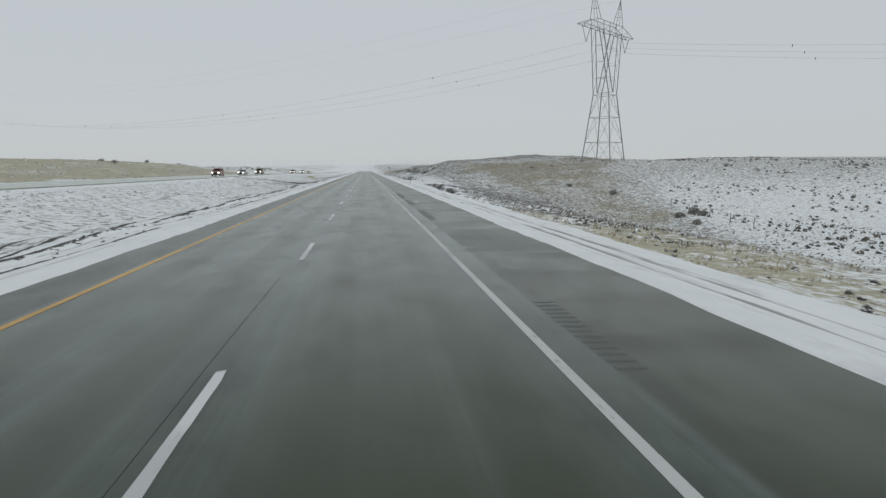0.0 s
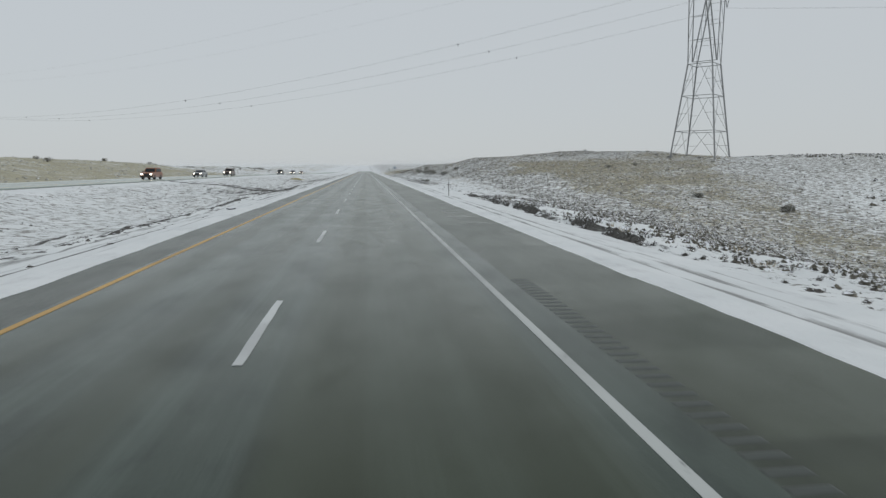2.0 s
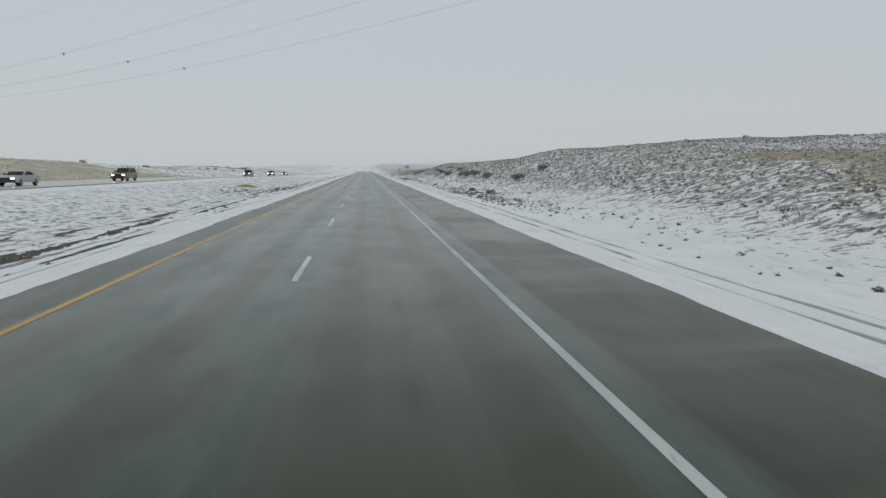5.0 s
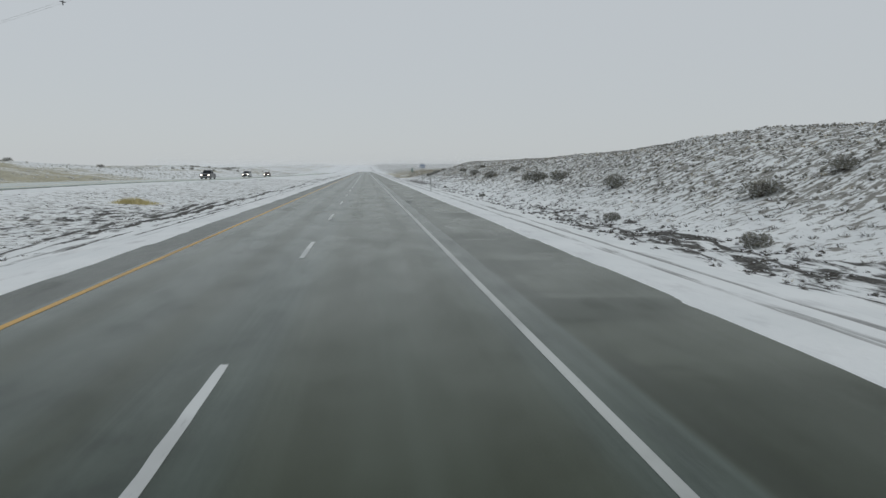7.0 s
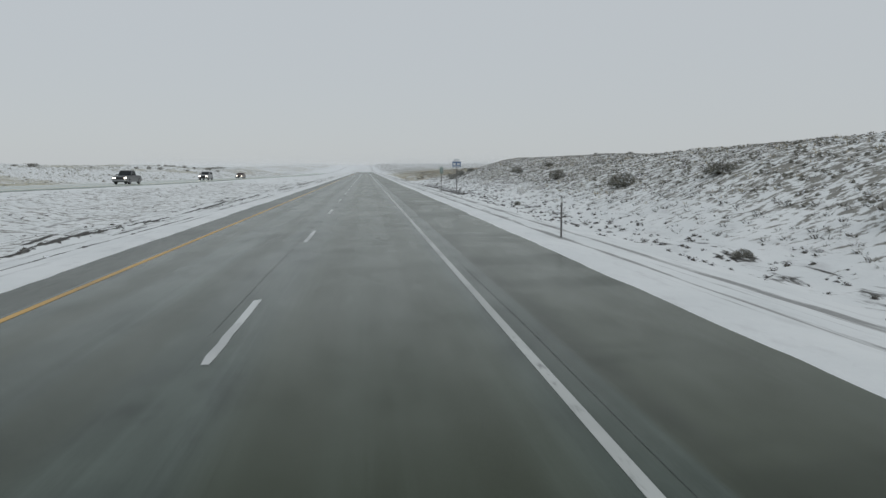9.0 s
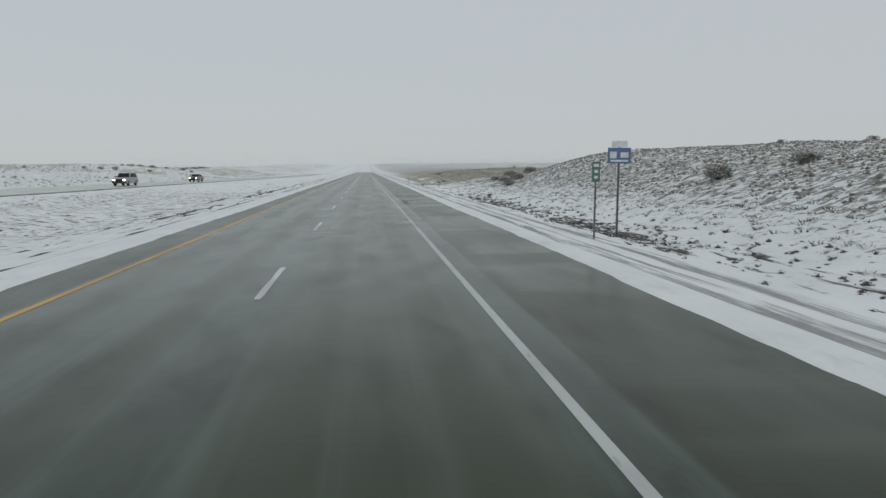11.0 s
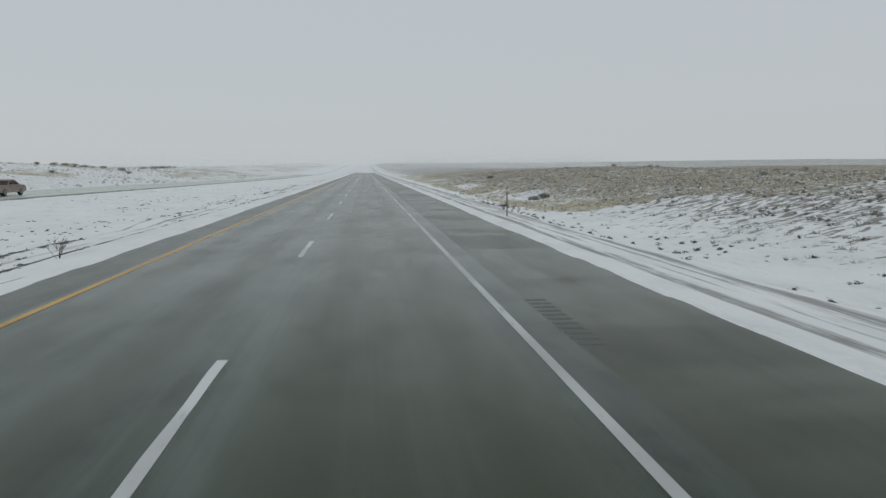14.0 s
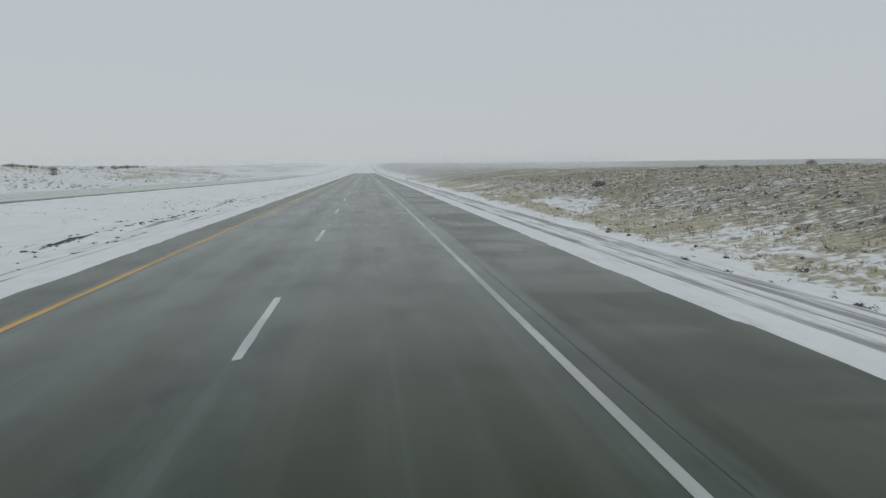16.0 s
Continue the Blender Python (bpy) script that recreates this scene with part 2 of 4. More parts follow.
def part(name, bm, material, parent=None, label=""):
    """One mesh object from a bmesh or a mesh, under its thing."""
    if isinstance(bm, bmesh.types.BMesh):
        me = bpy.data.meshes.new(name)
        bm.to_mesh(me)
        bm.free()
        me.materials.append(material)
    else:
        me = bm
    ob = new(name, me)
    ob.parent = parent
    return tagged(ob, label)


def box(bm, lo, hi, bevel=0.0):
    c = [(a + b) / 2 for a, b in zip(lo, hi)]
    s = [b - a for a, b in zip(lo, hi)]
    made = bmesh.ops.create_cube(bm, size=1, matrix=Matrix.Translation(c) @ Matrix.Diagonal((*s, 1)))["verts"]
    if bevel:
        edges = list({e for v in made for e in v.link_edges})
        bmesh.ops.bevel(bm, geom=edges, offset=bevel, segments=2, profile=0.6, affect="EDGES")
    return bm


def strut(bm, a, b, w):
    """A square bar from a to b."""
    a, b = Vector(a), Vector(b)
    d = b - a
    turn = d.to_track_quat("Z", "Y").to_matrix().to_4x4()
    m = Matrix.Translation((a + b) / 2) @ turn @ Matrix.Diagonal((w, w, d.length, 1))
    bmesh.ops.create_cube(bm, size=1, matrix=m)


def disc(bm, at, r, depth, axis="X", segments=20):
    turn = Matrix.Rotation(radians(90), 4, "Y" if axis == "X" else "X") if axis != "Z" else Matrix.Identity(4)
    return bmesh.ops.create_cone(bm, cap_ends=True, segments=segments, radius1=r, radius2=r, depth=depth, matrix=Matrix.Translation(at) @ turn)["verts"]


def smoothstep(a, b, x):
    t = np.clip((np.asarray(x, float) - a) / (b - a), 0, 1)
    return t * t * (3 - 2 * t)


def lattice_noise(x, y, seed=0):
    """Smooth value noise in -1..1, for arrays."""
    xi, yi = np.floor(x).astype(np.int64), np.floor(y).astype(np.int64)
    u, v = x - xi, y - yi
    u, v = u * u * (3 - 2 * u), v * v * (3 - 2 * v)

    def h(i, j):
        n = (i * 374761393 + j * 668265263 + seed * 362437) & 0x7FFFFFFF
        n = ((n ^ (n >> 13)) * 1274126177) & 0x7FFFFFFF
        return ((n ^ (n >> 16)) & 0xFFFF) / 32767.5 - 1
    return (h(xi, yi) * (1 - u) + h(xi + 1, yi) * u) * (1 - v) + (h(xi, yi + 1) * (1 - u) + h(xi + 1, yi + 1) * u) * v


def along(y, keys):
    """A height that glides along the road from key to key."""
    ys, zs = zip(*keys)
    return sum(np.interp(y + d, ys, zs) for d in (-14, -7, 0, 7, 14)) / 5


# ---------------------------------------------------------------- the lie of the land
# heights of the land beside the carriageway, by metres along the road
RIGHT = ((-50, -5.0), (80, -5.2), (105, -2.4), (130, 1.8), (155, 3.6), (180, 3.9), (205, 4.9), (220, 5.0), (235, 4.4), (265, 3.5), (315, 3.3), (335, 2.0), (355, 1.5), (430, 1.9), (700, 2.4))
LEFT = ((-50, 4.95), (180, 4.95), (220, 4.65), (260, 5.25), (300, 4.85), (340, 5.0), (370, 2.65), (400, 2.25), (430, 2.9), (460, 3.5), (485, 4.6), (510, 3.5), (540, 2.7), (580, 2.6), (700, 3.0))
EDGE_R, EDGE_L = 5.10, -6.17
# knolls behind the slope: metres added at these places across and along
KNOLL_X, KNOLL_Y = (14, 26, 38, 52, 72, 100), (95, 120, 145, 170, 195, 220, 250, 280, 310, 340)
KNOLLS = ((0.1, 0.1, 0.1, 0.1, 0.1, -0.1, 0.1, 0.1, 0.4, 0.0), (0.1, 0.1, 0.2, 0.2, -0.2, -0.7, -0.1, -0.2, 0.8, -0.3), (0.1, 0.1, 0.2, 0.6, 0.3, 0.3, 0.4, 0.5, 1.3, 0.3),
          (0.1, 0.1, 0.0, 1.6, 1.5, 1.2, 0.5, 0.4, 0.4, 0.1), (0.1, 0.2, 0.4, -0.4, 0.4, 0.5, 0.3, 0.1, -0.1, -0.4), (0.1, 0.1, 0.1, -0.1, 0.1, -0.1, 0.0, -0.1, -0.5, -0.5))
FAR_ROAD = ((-60, 0.62), (235, 0.62), (310, 0.02), (345, -0.05), (390, -0.27), (450, -0.56), (550, -1.0), (720, -1.0), (1500, 0.0))


def knolls(x, y):
    """Smooth rises of the hill crest, between the places of the table."""
    def cell(v, marks):
        v = np.clip(v, marks[0], marks[-1])
        i = np.clip(np.searchsorted(marks, v) - 1, 0, len(marks) - 2)
        m = np.array(marks, float)
        u = (v - m[i]) / (m[i + 1] - m[i])
        return i, u * u * (3 - 2 * u)
    k = np.array(KNOLLS)
    i, u = cell(x, KNOLL_X)
    j, v = cell(y, KNOLL_Y)
    return ((k[i, j] * (1 - u) + k[i + 1, j] * u) * (1 - v) + (k[i, j + 1] * (1 - u) + k[i + 1, j + 1] * u) * v) * smoothstep(14, 26, x)


def far_level(y):
    """How high the opposite carriageway lies."""
    return along(np.asarray(y, float), FAR_ROAD)


# wheel ruts in the snow of the right-hand verge: where they run, how wide and how deep
VERGE_RUTS = ((((-60, 6.12), (60, 6.30), (130, 6.45), (215, 6.65), (300, 5.95), (420, 6.2)), 0.11, 1.0), (((-60, 6.85), (60, 6.95), (130, 7.35), (215, 7.75), (300, 7.95), (420, 8.0)), 0.15, 0.85),
              (((-60, 6.95), (130, 7.4), (215, 7.80), (300, 7.9), (420, 8.0)), 0.36, 0.42), (((-60, 6.22), (130, 6.5), (215, 6.62), (300, 6.1), (420, 6.3)), 0.30, 0.40),
              (((-60, 7.55), (130, 7.9), (215, 7.2), (300, 6.75), (420, 7.0)), 0.08, 0.60), (((-60, 5.75), (130, 5.85), (215, 6.2), (300, 7.35), (420, 7.5)), 0.06, 0.55))


def bank_line(y):
    """Where the cut bank runs, and how much of it stands."""
    line = np.interp(y, (60, 67, 75, 83, 105, 116), (8.7, 8.83, 9.15, 9.35, 10.5, 10.9))
    line = line + 0.30 * lattice_noise(y / 2.6, y * 0 + 6.1, 31) + 0.15 * lattice_noise(y / 0.9, y * 0 + 2.2, 32)
    size = np.exp(-((y - 88) / 25) ** 6) * (1 - 0.55 * smoothstep(94, 106, y)) * np.clip(0.95 + 0.50 * lattice_noise(y / 2.4, y * 0 + 8, 33), 0.55, 1.2)
    return line, size


def furrow(x, y, at, width, seed, gap):
    """A broken line of turned earth along the median."""
    mid = at + 0.30 * lattice_noise(y / 16, y * 0 + 4.4, seed) + 0.10 * lattice_noise(y / 3.3, y * 0 + 1.1, seed + 1)
    return np.exp(-((x - mid) / width) ** 2) * smoothstep(gap - 0.35, gap + 0.35, lattice_noise(y / 7.5, y * 0 + 2.7, seed + 2))


def crossing(x, y, shift=0.0):
    """An old wheel track slanting over the median."""
    mid = np.interp(x, (-27.5, -25, -21.7, -17.2, -13, -10.5), (135.5, 137, 141, 136.3, 129.6, 126.8)) + shift + 0.6 * lattice_noise(x / 2.2, x * 0 + 3, 47)
    return np.exp(-((y - mid) / 0.85) ** 2) * smoothstep(-28, -26.5, x) * smoothstep(-9.4, -10.2, x)


def height(x, y):
    x, y = np.asarray(x, float), np.asarray(y, float)
    rough = 0.16 * lattice_noise(x / 6, y / 9, 1) + 0.09 * lattice_noise(x / 2.1, y / 2.6, 2) + 0.05 * lattice_noise(x / 0.8, y / 0.9, 3)
    wide = 0.7 * lattice_noise(x / 31, y / 37, 4)
    # the verge and the slope on the right
    p = along(y, RIGHT)
    foot = 9.7 + 0.8 * lattice_noise(y / 13, y * 0 + 3.3, 5)
    cut = smoothstep(foot, foot + np.where(p < 0, 26, 17), x)
    right = np.interp(x, (5.0, 5.6, 8.0, 10.2), (0.0, 0.03, -0.22, -0.58))
    right = right + (p + 0.55 + wide) * cut + 0.015 * np.clip(x - 34, 0, 90) * smoothstep(-6, 3, p)
    right = right + knolls(x, y)
    right = right + 7.0 * smoothstep(45, 230, x) * smoothstep(3, -4, p)
    # the median, the other carriageway and the ridge behind it
    q = along(y, LEFT)
    left = np.interp(x, (-43.5, -41.0, -40.4, -28.6, -27.6, -20.0, -14.0, -9.0, -6.9, -6.2), (-0.5, -0.06, -0.12, -0.12, -0.04, -0.45, -0.70, -0.32, 0.0, 0.0))
    left = left + (q + 0.5 + wide) * smoothstep(-44, -98, x)
    left = left + far_level(y) * smoothstep(-13, -27.5, x) * smoothstep(-92, -46, x)
    # low earth bank cut beside the ditch
    line, size = bank_line(y)
    right = right + 0.30 * size * smoothstep(line - 0.05, line + 0.16, x) * smoothstep(line + 6.5, line + 0.5, x)
    z = np.where(x > 0, right, left)
    off = np.where(x > 0, x - 6.5, np.where(x < -41.5, -41.5 - x, np.minimum(-7.6 - x, x + 27.3)))
    z = z + rough * smoothstep(0.0, 4.0, off) * np.where(np.abs(x) < 9, 0.5, 1.0)
    # ragged lip of snow along the asphalt
    wob = 0.035 * lattice_noise(y / 3.1, y * 0 + 7.7, 6) + 0.03 * lattice_noise(y / 0.7, y * 0 + 1.2, 7) + 0.05 * np.sign(lattice_noise(y / 9.0, y * 0 + 5.1, 8)) * (lattice_noise(y / 4, y * 0 + 2, 9) > 0)
    lip_r = np.clip((x - EDGE_R - wob) * 0.45, -0.13, 0.03)
    lip_l = np.clip((EDGE_L - x - wob) * 0.45, -0.13, 0.03)
    z = np.where((x > 4) & (x < 5.7), np.minimum(z, lip_r), z)
    z = np.where((x < -5) & (x > -7.0), np.minimum(z + 0.03, lip_l), z)
    z = np.where((x >= -5) & (x <= 4), -0.13, z)
    # ruts pressed into the verges
    ruts = np.exp(-((x + 8.3 - 0.25 * lattice_noise(y / 19, y * 0 - 8.3, 14)) / 0.16) ** 2)
    ruts = ruts + sum(deep * np.exp(-(np.abs(x - along(y, keys)) / w) ** 3) for keys, w, deep in VERGE_RUTS)
    z = z - 0.035 * ruts * (0.7 + 0.3 * lattice_noise(y / 11, x * 0 + 4, 10))
    z = z + np.where(x < -6, 0.13 * furrow(x, y, -10.05, 0.30, 41, -0.45) + 0.10 * crossing(x, y), 0.0)
    # the far land climbs gently all round
    far = np.where(x > 0, 8.0, 2.0) * smoothstep(120, 900, np.abs(x)) + (10.0 - 6.0 * smoothstep(-60, -240, x)) * smoothstep(650, 1600, y) + 10.0 * smoothstep(-300, -1500, y)
    return z + far


def bump_at(x, y, cx, cy, rx, ry):
    return np.exp(-((x - cx) / rx) ** 2 - ((y - cy) / ry) ** 2)


def limit_of(y):
    """How far from the road the grassy slope reaches before the snowy hollow."""
    return 24 + 0.24 * np.asarray(y, float)


def cover(x, y):
    """How much dry grass, bare soil and rut shows through the snow."""
    x, y = np.asarray(x, float), np.asarray(y, float)
    near_start = smoothstep(80, 55, y)
    slope = smoothstep(9.5, 13, x) * (1 - near_start) + smoothstep(8.0, 8.7, x) * near_start
    p = along(y, RIGHT)
    hollow = smoothstep(2, -4, p) * smoothstep(limit_of(y) - 3, limit_of(y) + 4, x)
    # uneven borders of the grassy stretches
    gx = x + np.where((x > 13) | (x < -47), 4.5 * lattice_noise(x / 13, y / 15, 71) + 1.8 * lattice_noise(x / 4.1, y / 4.6, 72), 0.0)
    gy = y + 9.0 * lattice_noise(x / 11, y / 12, 73)
    limit = limit_of(y)
    dry = 0.32 - 0.14 * smoothstep(92, 108, gy) + 0.36 * smoothstep(24, 33, gx) * smoothstep(112, 92, gy) + 0.52 * smoothstep(20, 26, gx) * smoothstep(92, 112, gy) + 0.42 * smoothstep(48, 30, gy)
    g = slope * np.clip(dry, 0, 0.76) * smoothstep(174, 150, gy) * smoothstep(limit + 4, limit - 5, gx) * (1 - 0.25 * hollow * smoothstep(70, 100, y))
    g = g + slope * 0.42 * smoothstep(165, 185, gy) * smoothstep(330, 300, gy) * smoothstep(14, 20, gx)
    # grass thins far along the road, whiter ground there standing in for haze
    g = g + smoothstep(9.7, 11.8, gx - 5.0 * smoothstep(362, 345, gy)) * 0.78 * smoothstep(318, 346, gy) * (1 - 0.5 * smoothstep(470, 620, gy))
    g = g + 0.14 * smoothstep(60, 90, gx) * smoothstep(-4, 2, p) * smoothstep(520, 400, gy)
    g = g - 0.5 * bump_at(x, y, 15, 108, 5, 30) + 0.5 * bump_at(x, y, 27, 150, 14, 20)
    g = g + 0.66 * smoothstep(-42.5, -47, gx) * smoothstep(370, 290, gy) + 0.22 * smoothstep(-42.5, -50, gx) + 0.46 * smoothstep(-46, -58, gx) * smoothstep(390, 430, gy) * smoothstep(-0.5, 0.4, lattice_noise(x / 9, y / 26, 75))
    line, size = bank_line(y)
    b = 0.98 * size * np.exp(-((x - line - 0.06) / 0.25) ** 4) + 0.56 * bump_at(x, y, 11.0, 178, 1.9, 32) + 0.42 * bump_at(x, y, 10.8, 250, 1.2, 40) + 0.6 * bump_at(x, y, 9.8, 275, 0.9, 8) + 0.52 * bump_at(x, y, 10.6, 302, 1.3, 22)
    b = b + 0.24 * bump_at(x, y, 9.4, 350, 1.2, 30) + 0.55 * bump_at(x, y, 10.2, 366, 0.8, 5) + (0.66 - 0.26 * smoothstep(190, 300, y) - 0.28 * smoothstep(315, 345, y)) * np.exp(-((x + 15) / 7) ** 2) * (0.55 + 0.45 * lattice_noise(y / 25, y * 0, 12))
    b = b + 0.95 * np.exp(-((x + 28.0) / 0.7) ** 2) + 0.85 * bump_at(x, y, -11.3, 363.4, 0.9, 0.8)
    fade = 1.0 - 0.12 * smoothstep(230, 310, y) - 0.22 * smoothstep(335, 350, y)
    b = b + fade * (0.85 * furrow(x, y, -10.05, 0.24, 41, -0.45) + 0.85 * furrow(x, y, -8.35, 0.17, 51, -0.25) + 0.55 * furrow(x, y, -12.6, 0.35, 61, 0.15) + 0.6 * furrow(x, y, -9.2, 0.12, 57, 0.0) + 0.6 * furrow(x, y, -11.3, 0.2, 67, 0.1))
    b = b + 0.9 * crossing(x, y) + 0.6 * crossing(x, y, 5.5) + 0.5 * bump_at(x, y, -10.2, 130, 0.5, 5)
    b = b + 0.16 * slope + 0.8 * bump_at(x, y, 10.7, 110.4, 0.55, 3.2) + 0.7 * bump_at(x, y, 9.6, 297, 0.5, 2.4)
    r = np.zeros_like(x * y)
    calm = 1 - 0.72 * smoothstep(318, 345, y)
    for at, w, deep in ((-8.2, 0.2, 1), (-9.5, 0.24, 1), (-7.3, 0.15, 1), (-8.8, 0.12, 1), (-10.4, 0.15, 1), (-11.6, 0.2, 1), (-13, 0.15, 1), (-15, 0.2, 1), (-17.5, 0.2, 1),
                        (8.5, 0.16, 0.55), (9.1, 0.14, 0.5), (5.62, 0.05, 0.45)):
        r = r + deep * (calm if at < -11 else 1.0) * np.exp(-((x - at - 0.25 * lattice_noise(y / 19, y * 0 + at, 14)) / w) ** 2) * (0.74 + 0.42 * lattice_noise(y / 8, y * 0 + at, 16))
    # wheel ruts pressed along the right-hand verge
    for n, (keys, w, deep) in enumerate(VERGE_RUTS):
        mid = along(y, keys) + 0.05 * lattice_noise(y / 6.5, y * 0 + n, 81)
        wide = w * (1.0 + 0.35 * lattice_noise(y / 4.2, y * 0 + n, 82))
        r = r + deep * np.exp(-(np.abs(x - mid) / wide) ** 3) * np.clip(0.95 + 0.55 * lattice_noise(y / 3.4, y * 0 + n, 83), 0.45, 1.2)
    r = r + 0.40 * smoothstep(5.5, 5.9, x) * smoothstep(9.3, 8.2, x) * smoothstep(180, 285, y)
    r = r + 0.30 * smoothstep(335, 352, y) * np.exp(-((x - 8.0) / 1.3) ** 2)
    c = slope * (0.55 + 0.45 * smoothstep(12, 18, x)) * (1 - 0.35 * hollow) + 0.75 * calm * smoothstep(-9, -12, x) * smoothstep(-27, -24, x) + 0.7 * smoothstep(-44, -50, x)
    return np.clip(g, 0, 1), np.clip(b, 0, 1), np.clip(r, 0, 1), np.clip(c, 0, 1)


def spread(*runs):
    """Grid lines: runs of (start, stop, step)."""
    out = [np.arange(a, b - 1e-6, s) for a, b, s in runs]
    return np.unique(np.round(np.concatenate(out), 4))


def ground_sheet():
    far = np.geomspace(430, 4600, 13)
    xs = np.concatenate([-far[::-1], spread((-400, -100, 14), (-100, -45, 3), (-45, -26, 0.9), (-26, -13.2, 0.6), (-13.2, -7.4, 0.13), (-7.4, -5.7, 0.07), (-5.7, 4.7, 2), (4.7, 5.6, 0.05),
                                            (5.6, 8.6, 0.12), (8.6, 11.2, 0.09), (11.2, 16, 0.35), (16, 50, 0.8), (50, 120, 3), (120, 401, 14)), far])
    ys = np.concatenate([-np.geomspace(100, 4000, 9)[::-1], spread((-80, -5, 5), (-5, 62, 0.7), (62, 114, 0.35), (114, 480, 0.7), (480, 760, 4)), np.geomspace(760, 4700, 26)])
    X, Y = np.meshgrid(xs, ys)
    Z = height(X, Y)
    n, m = Z.shape
    idx = np.arange(n * m).reshape(n, m)
    quads = np.stack([idx[:-1, :-1], idx[:-1, 1:], idx[1:, 1:], idx[1:, :-1]], -1).reshape(-1, 4)
    me = bpy.data.meshes.new("ground")
    me.vertices.add(n * m)
    me.vertices.foreach_set("co", np.stack([X, Y, Z], -1).ravel())
    me.loops.add(quads.size)
    me.loops.foreach_set("vertex_index", quads.ravel())
    me.polygons.add(len(quads))
    me.polygons.foreach_set("loop_start", np.arange(0, quads.size, 4))
    me.polygons.foreach_set("loop_total", np.full(len(quads), 4))
    me.polygons.foreach_set("use_smooth", np.ones(len(quads), bool))
    me.update(calc_edges=True)
    for name, values in zip(("grass", "bare", "rut", "scrub"), cover(X, Y)):
        me.attributes.new(name, "FLOAT", "POINT").data.foreach_set("value", values.ravel().astype(np.float32))
    me.materials.append(GROUND)
    return tagged(new("ground", me), "snow-dusted sagebrush prairie with dry grass slopes", "ground", kind="structure")


ground = ground_sheet()


def slab(name, x0, x1, y0, y1, top, thick, material, step=12.0, lie=None):
    """A strip of paving, cut into lengths, flat or following lie(y)."""
    ys = np.arange(y0, y1 + step, step)
    v, f, base = [], [], top
    for y in ys:
        top = base + (float(lie(y)) if lie else 0.0)
        v += [(x0, y, top), (x1, y, top), (x1, y, top - thick), (x0, y, top - thick)]
    for i in range(len(ys) - 1):
        a, b = 4 * i, 4 * i + 4
        f += [(a, a + 1, b + 1, b), (a + 1, a + 2, b + 2, b + 1), (a + 3, a, b, b + 3), (a + 2, a + 3, b + 3, b + 2)]
    f += [(3, 2, 1, 0), (4 * len(ys) - 4, 4 * len(ys) - 3, 4 * len(ys) - 2, 4 * len(ys) - 1)]
    return mesh_of(name, v, f, material)


road = tagged(new("road", slab("road", -6.6, 5.5, -60, 1500, 0.0, 0.11, ASPHALT)), "damp grey asphalt carriageway dusted with blown snow", "road", kind="structure")
road_far = tagged(new("opposite_road", slab("opposite_road", -40.2, -28.8, -60, 1500, 0.0, 0.10, ASPHALT_FAR, lie=far_level)), "opposite asphalt carriageway half covered by blown snow", "road", kind="structure")

# painted lines
part("edge_line", slab("edge_line", 2.015, 2.14, -50, 900, 0.005, 0.005, GRIMY_WHITE, 6), GRIMY_WHITE, road, "worn solid white edge line")
part("yellow_line", slab("yellow_line", -5.025, -4.900, -50, 900, 0.005, 0.005, YELLOW, 6), YELLOW, road, "worn solid yellow edge line")
part("edge_line", slab("edge_line", -38.9, -38.78, -50, 900, 0.005, 0.005, WHITE, 6, far_level), WHITE, road_far)
part("yellow_line", slab("yellow_line", -30.3, -30.18, -50, 900, 0.005, 0.005, YELLOW, 6, far_level), YELLOW, road_far)


def worn_dash(seed):
    """A lane dash whose paint has worn ragged along its sides and ends."""
    r = random.Random(seed)
    v, f, n = [], [], 9
    for i in range(n):
        y = -2.03 + 3.55 * i / (n - 1) + (r.uniform(-0.14, 0.14) if 0 < i < n - 1 else 0.0)
        a, b = (-0.066 + r.uniform(-0.004, 0.014), 0.066 - r.uniform(-0.004, 0.014)) if 0 < i < n - 1 else (-0.058 + r.uniform(-0.006, 0.02), 0.058 - r.uniform(-0.006, 0.02))
        v += [(a, y + r.uniform(-0.03, 0.03), 0.0), (a, y, 0.006), (b, y + r.uniform(-0.06, 0.06), 0.006), (b, y, 0.0)]
    for i in range(n - 1):
        a, b = 4 * i, 4 * i + 4
        f += [(a, a + 1, b + 1, b), (a + 1, a + 2, b + 2, b + 1), (a + 2, a + 3, b + 3, b + 2)]
    f += [(3, 2, 1, 0), (4 * n - 4, 4 * n - 3, 4 * n - 2, 4 * n - 1)]
    return mesh_of("lane_dash", v, f, WHITE)


dashes = [worn_dash(300 + i) for i in range(5)]
for i in range(-2, 62):
    part("lane_dash", dashes[i % 5], WHITE, road).location = (-1.58, 6.87 - 1.52 + 12.19 * i, 0.0)
    if i % 2 == 0:
        part("lane_dash", dashes[i % 5], WHITE, road_far).location = (-34.5, 2 + 12.19 * i, float(far_level(2 + 12.19 * i)) + 0.004)


def wavy_joint(name, x, y0, y1, w, seed, parent):
    ys = np.arange(y0, y1, 1.5)
    mid = x + 0.02 * lattice_noise(ys / 4, ys * 0 + seed, seed)
    v = [(c + s * w / 2, y, 0.004) for c, y in zip(mid, ys) for s in (-1, 1)]
    f = [(2 * i, 2 * i + 1, 2 * i + 3, 2 * i + 2) for i in range(len(ys) - 1)]
    part(name, mesh_of(name, v, f, TAR), TAR, parent)


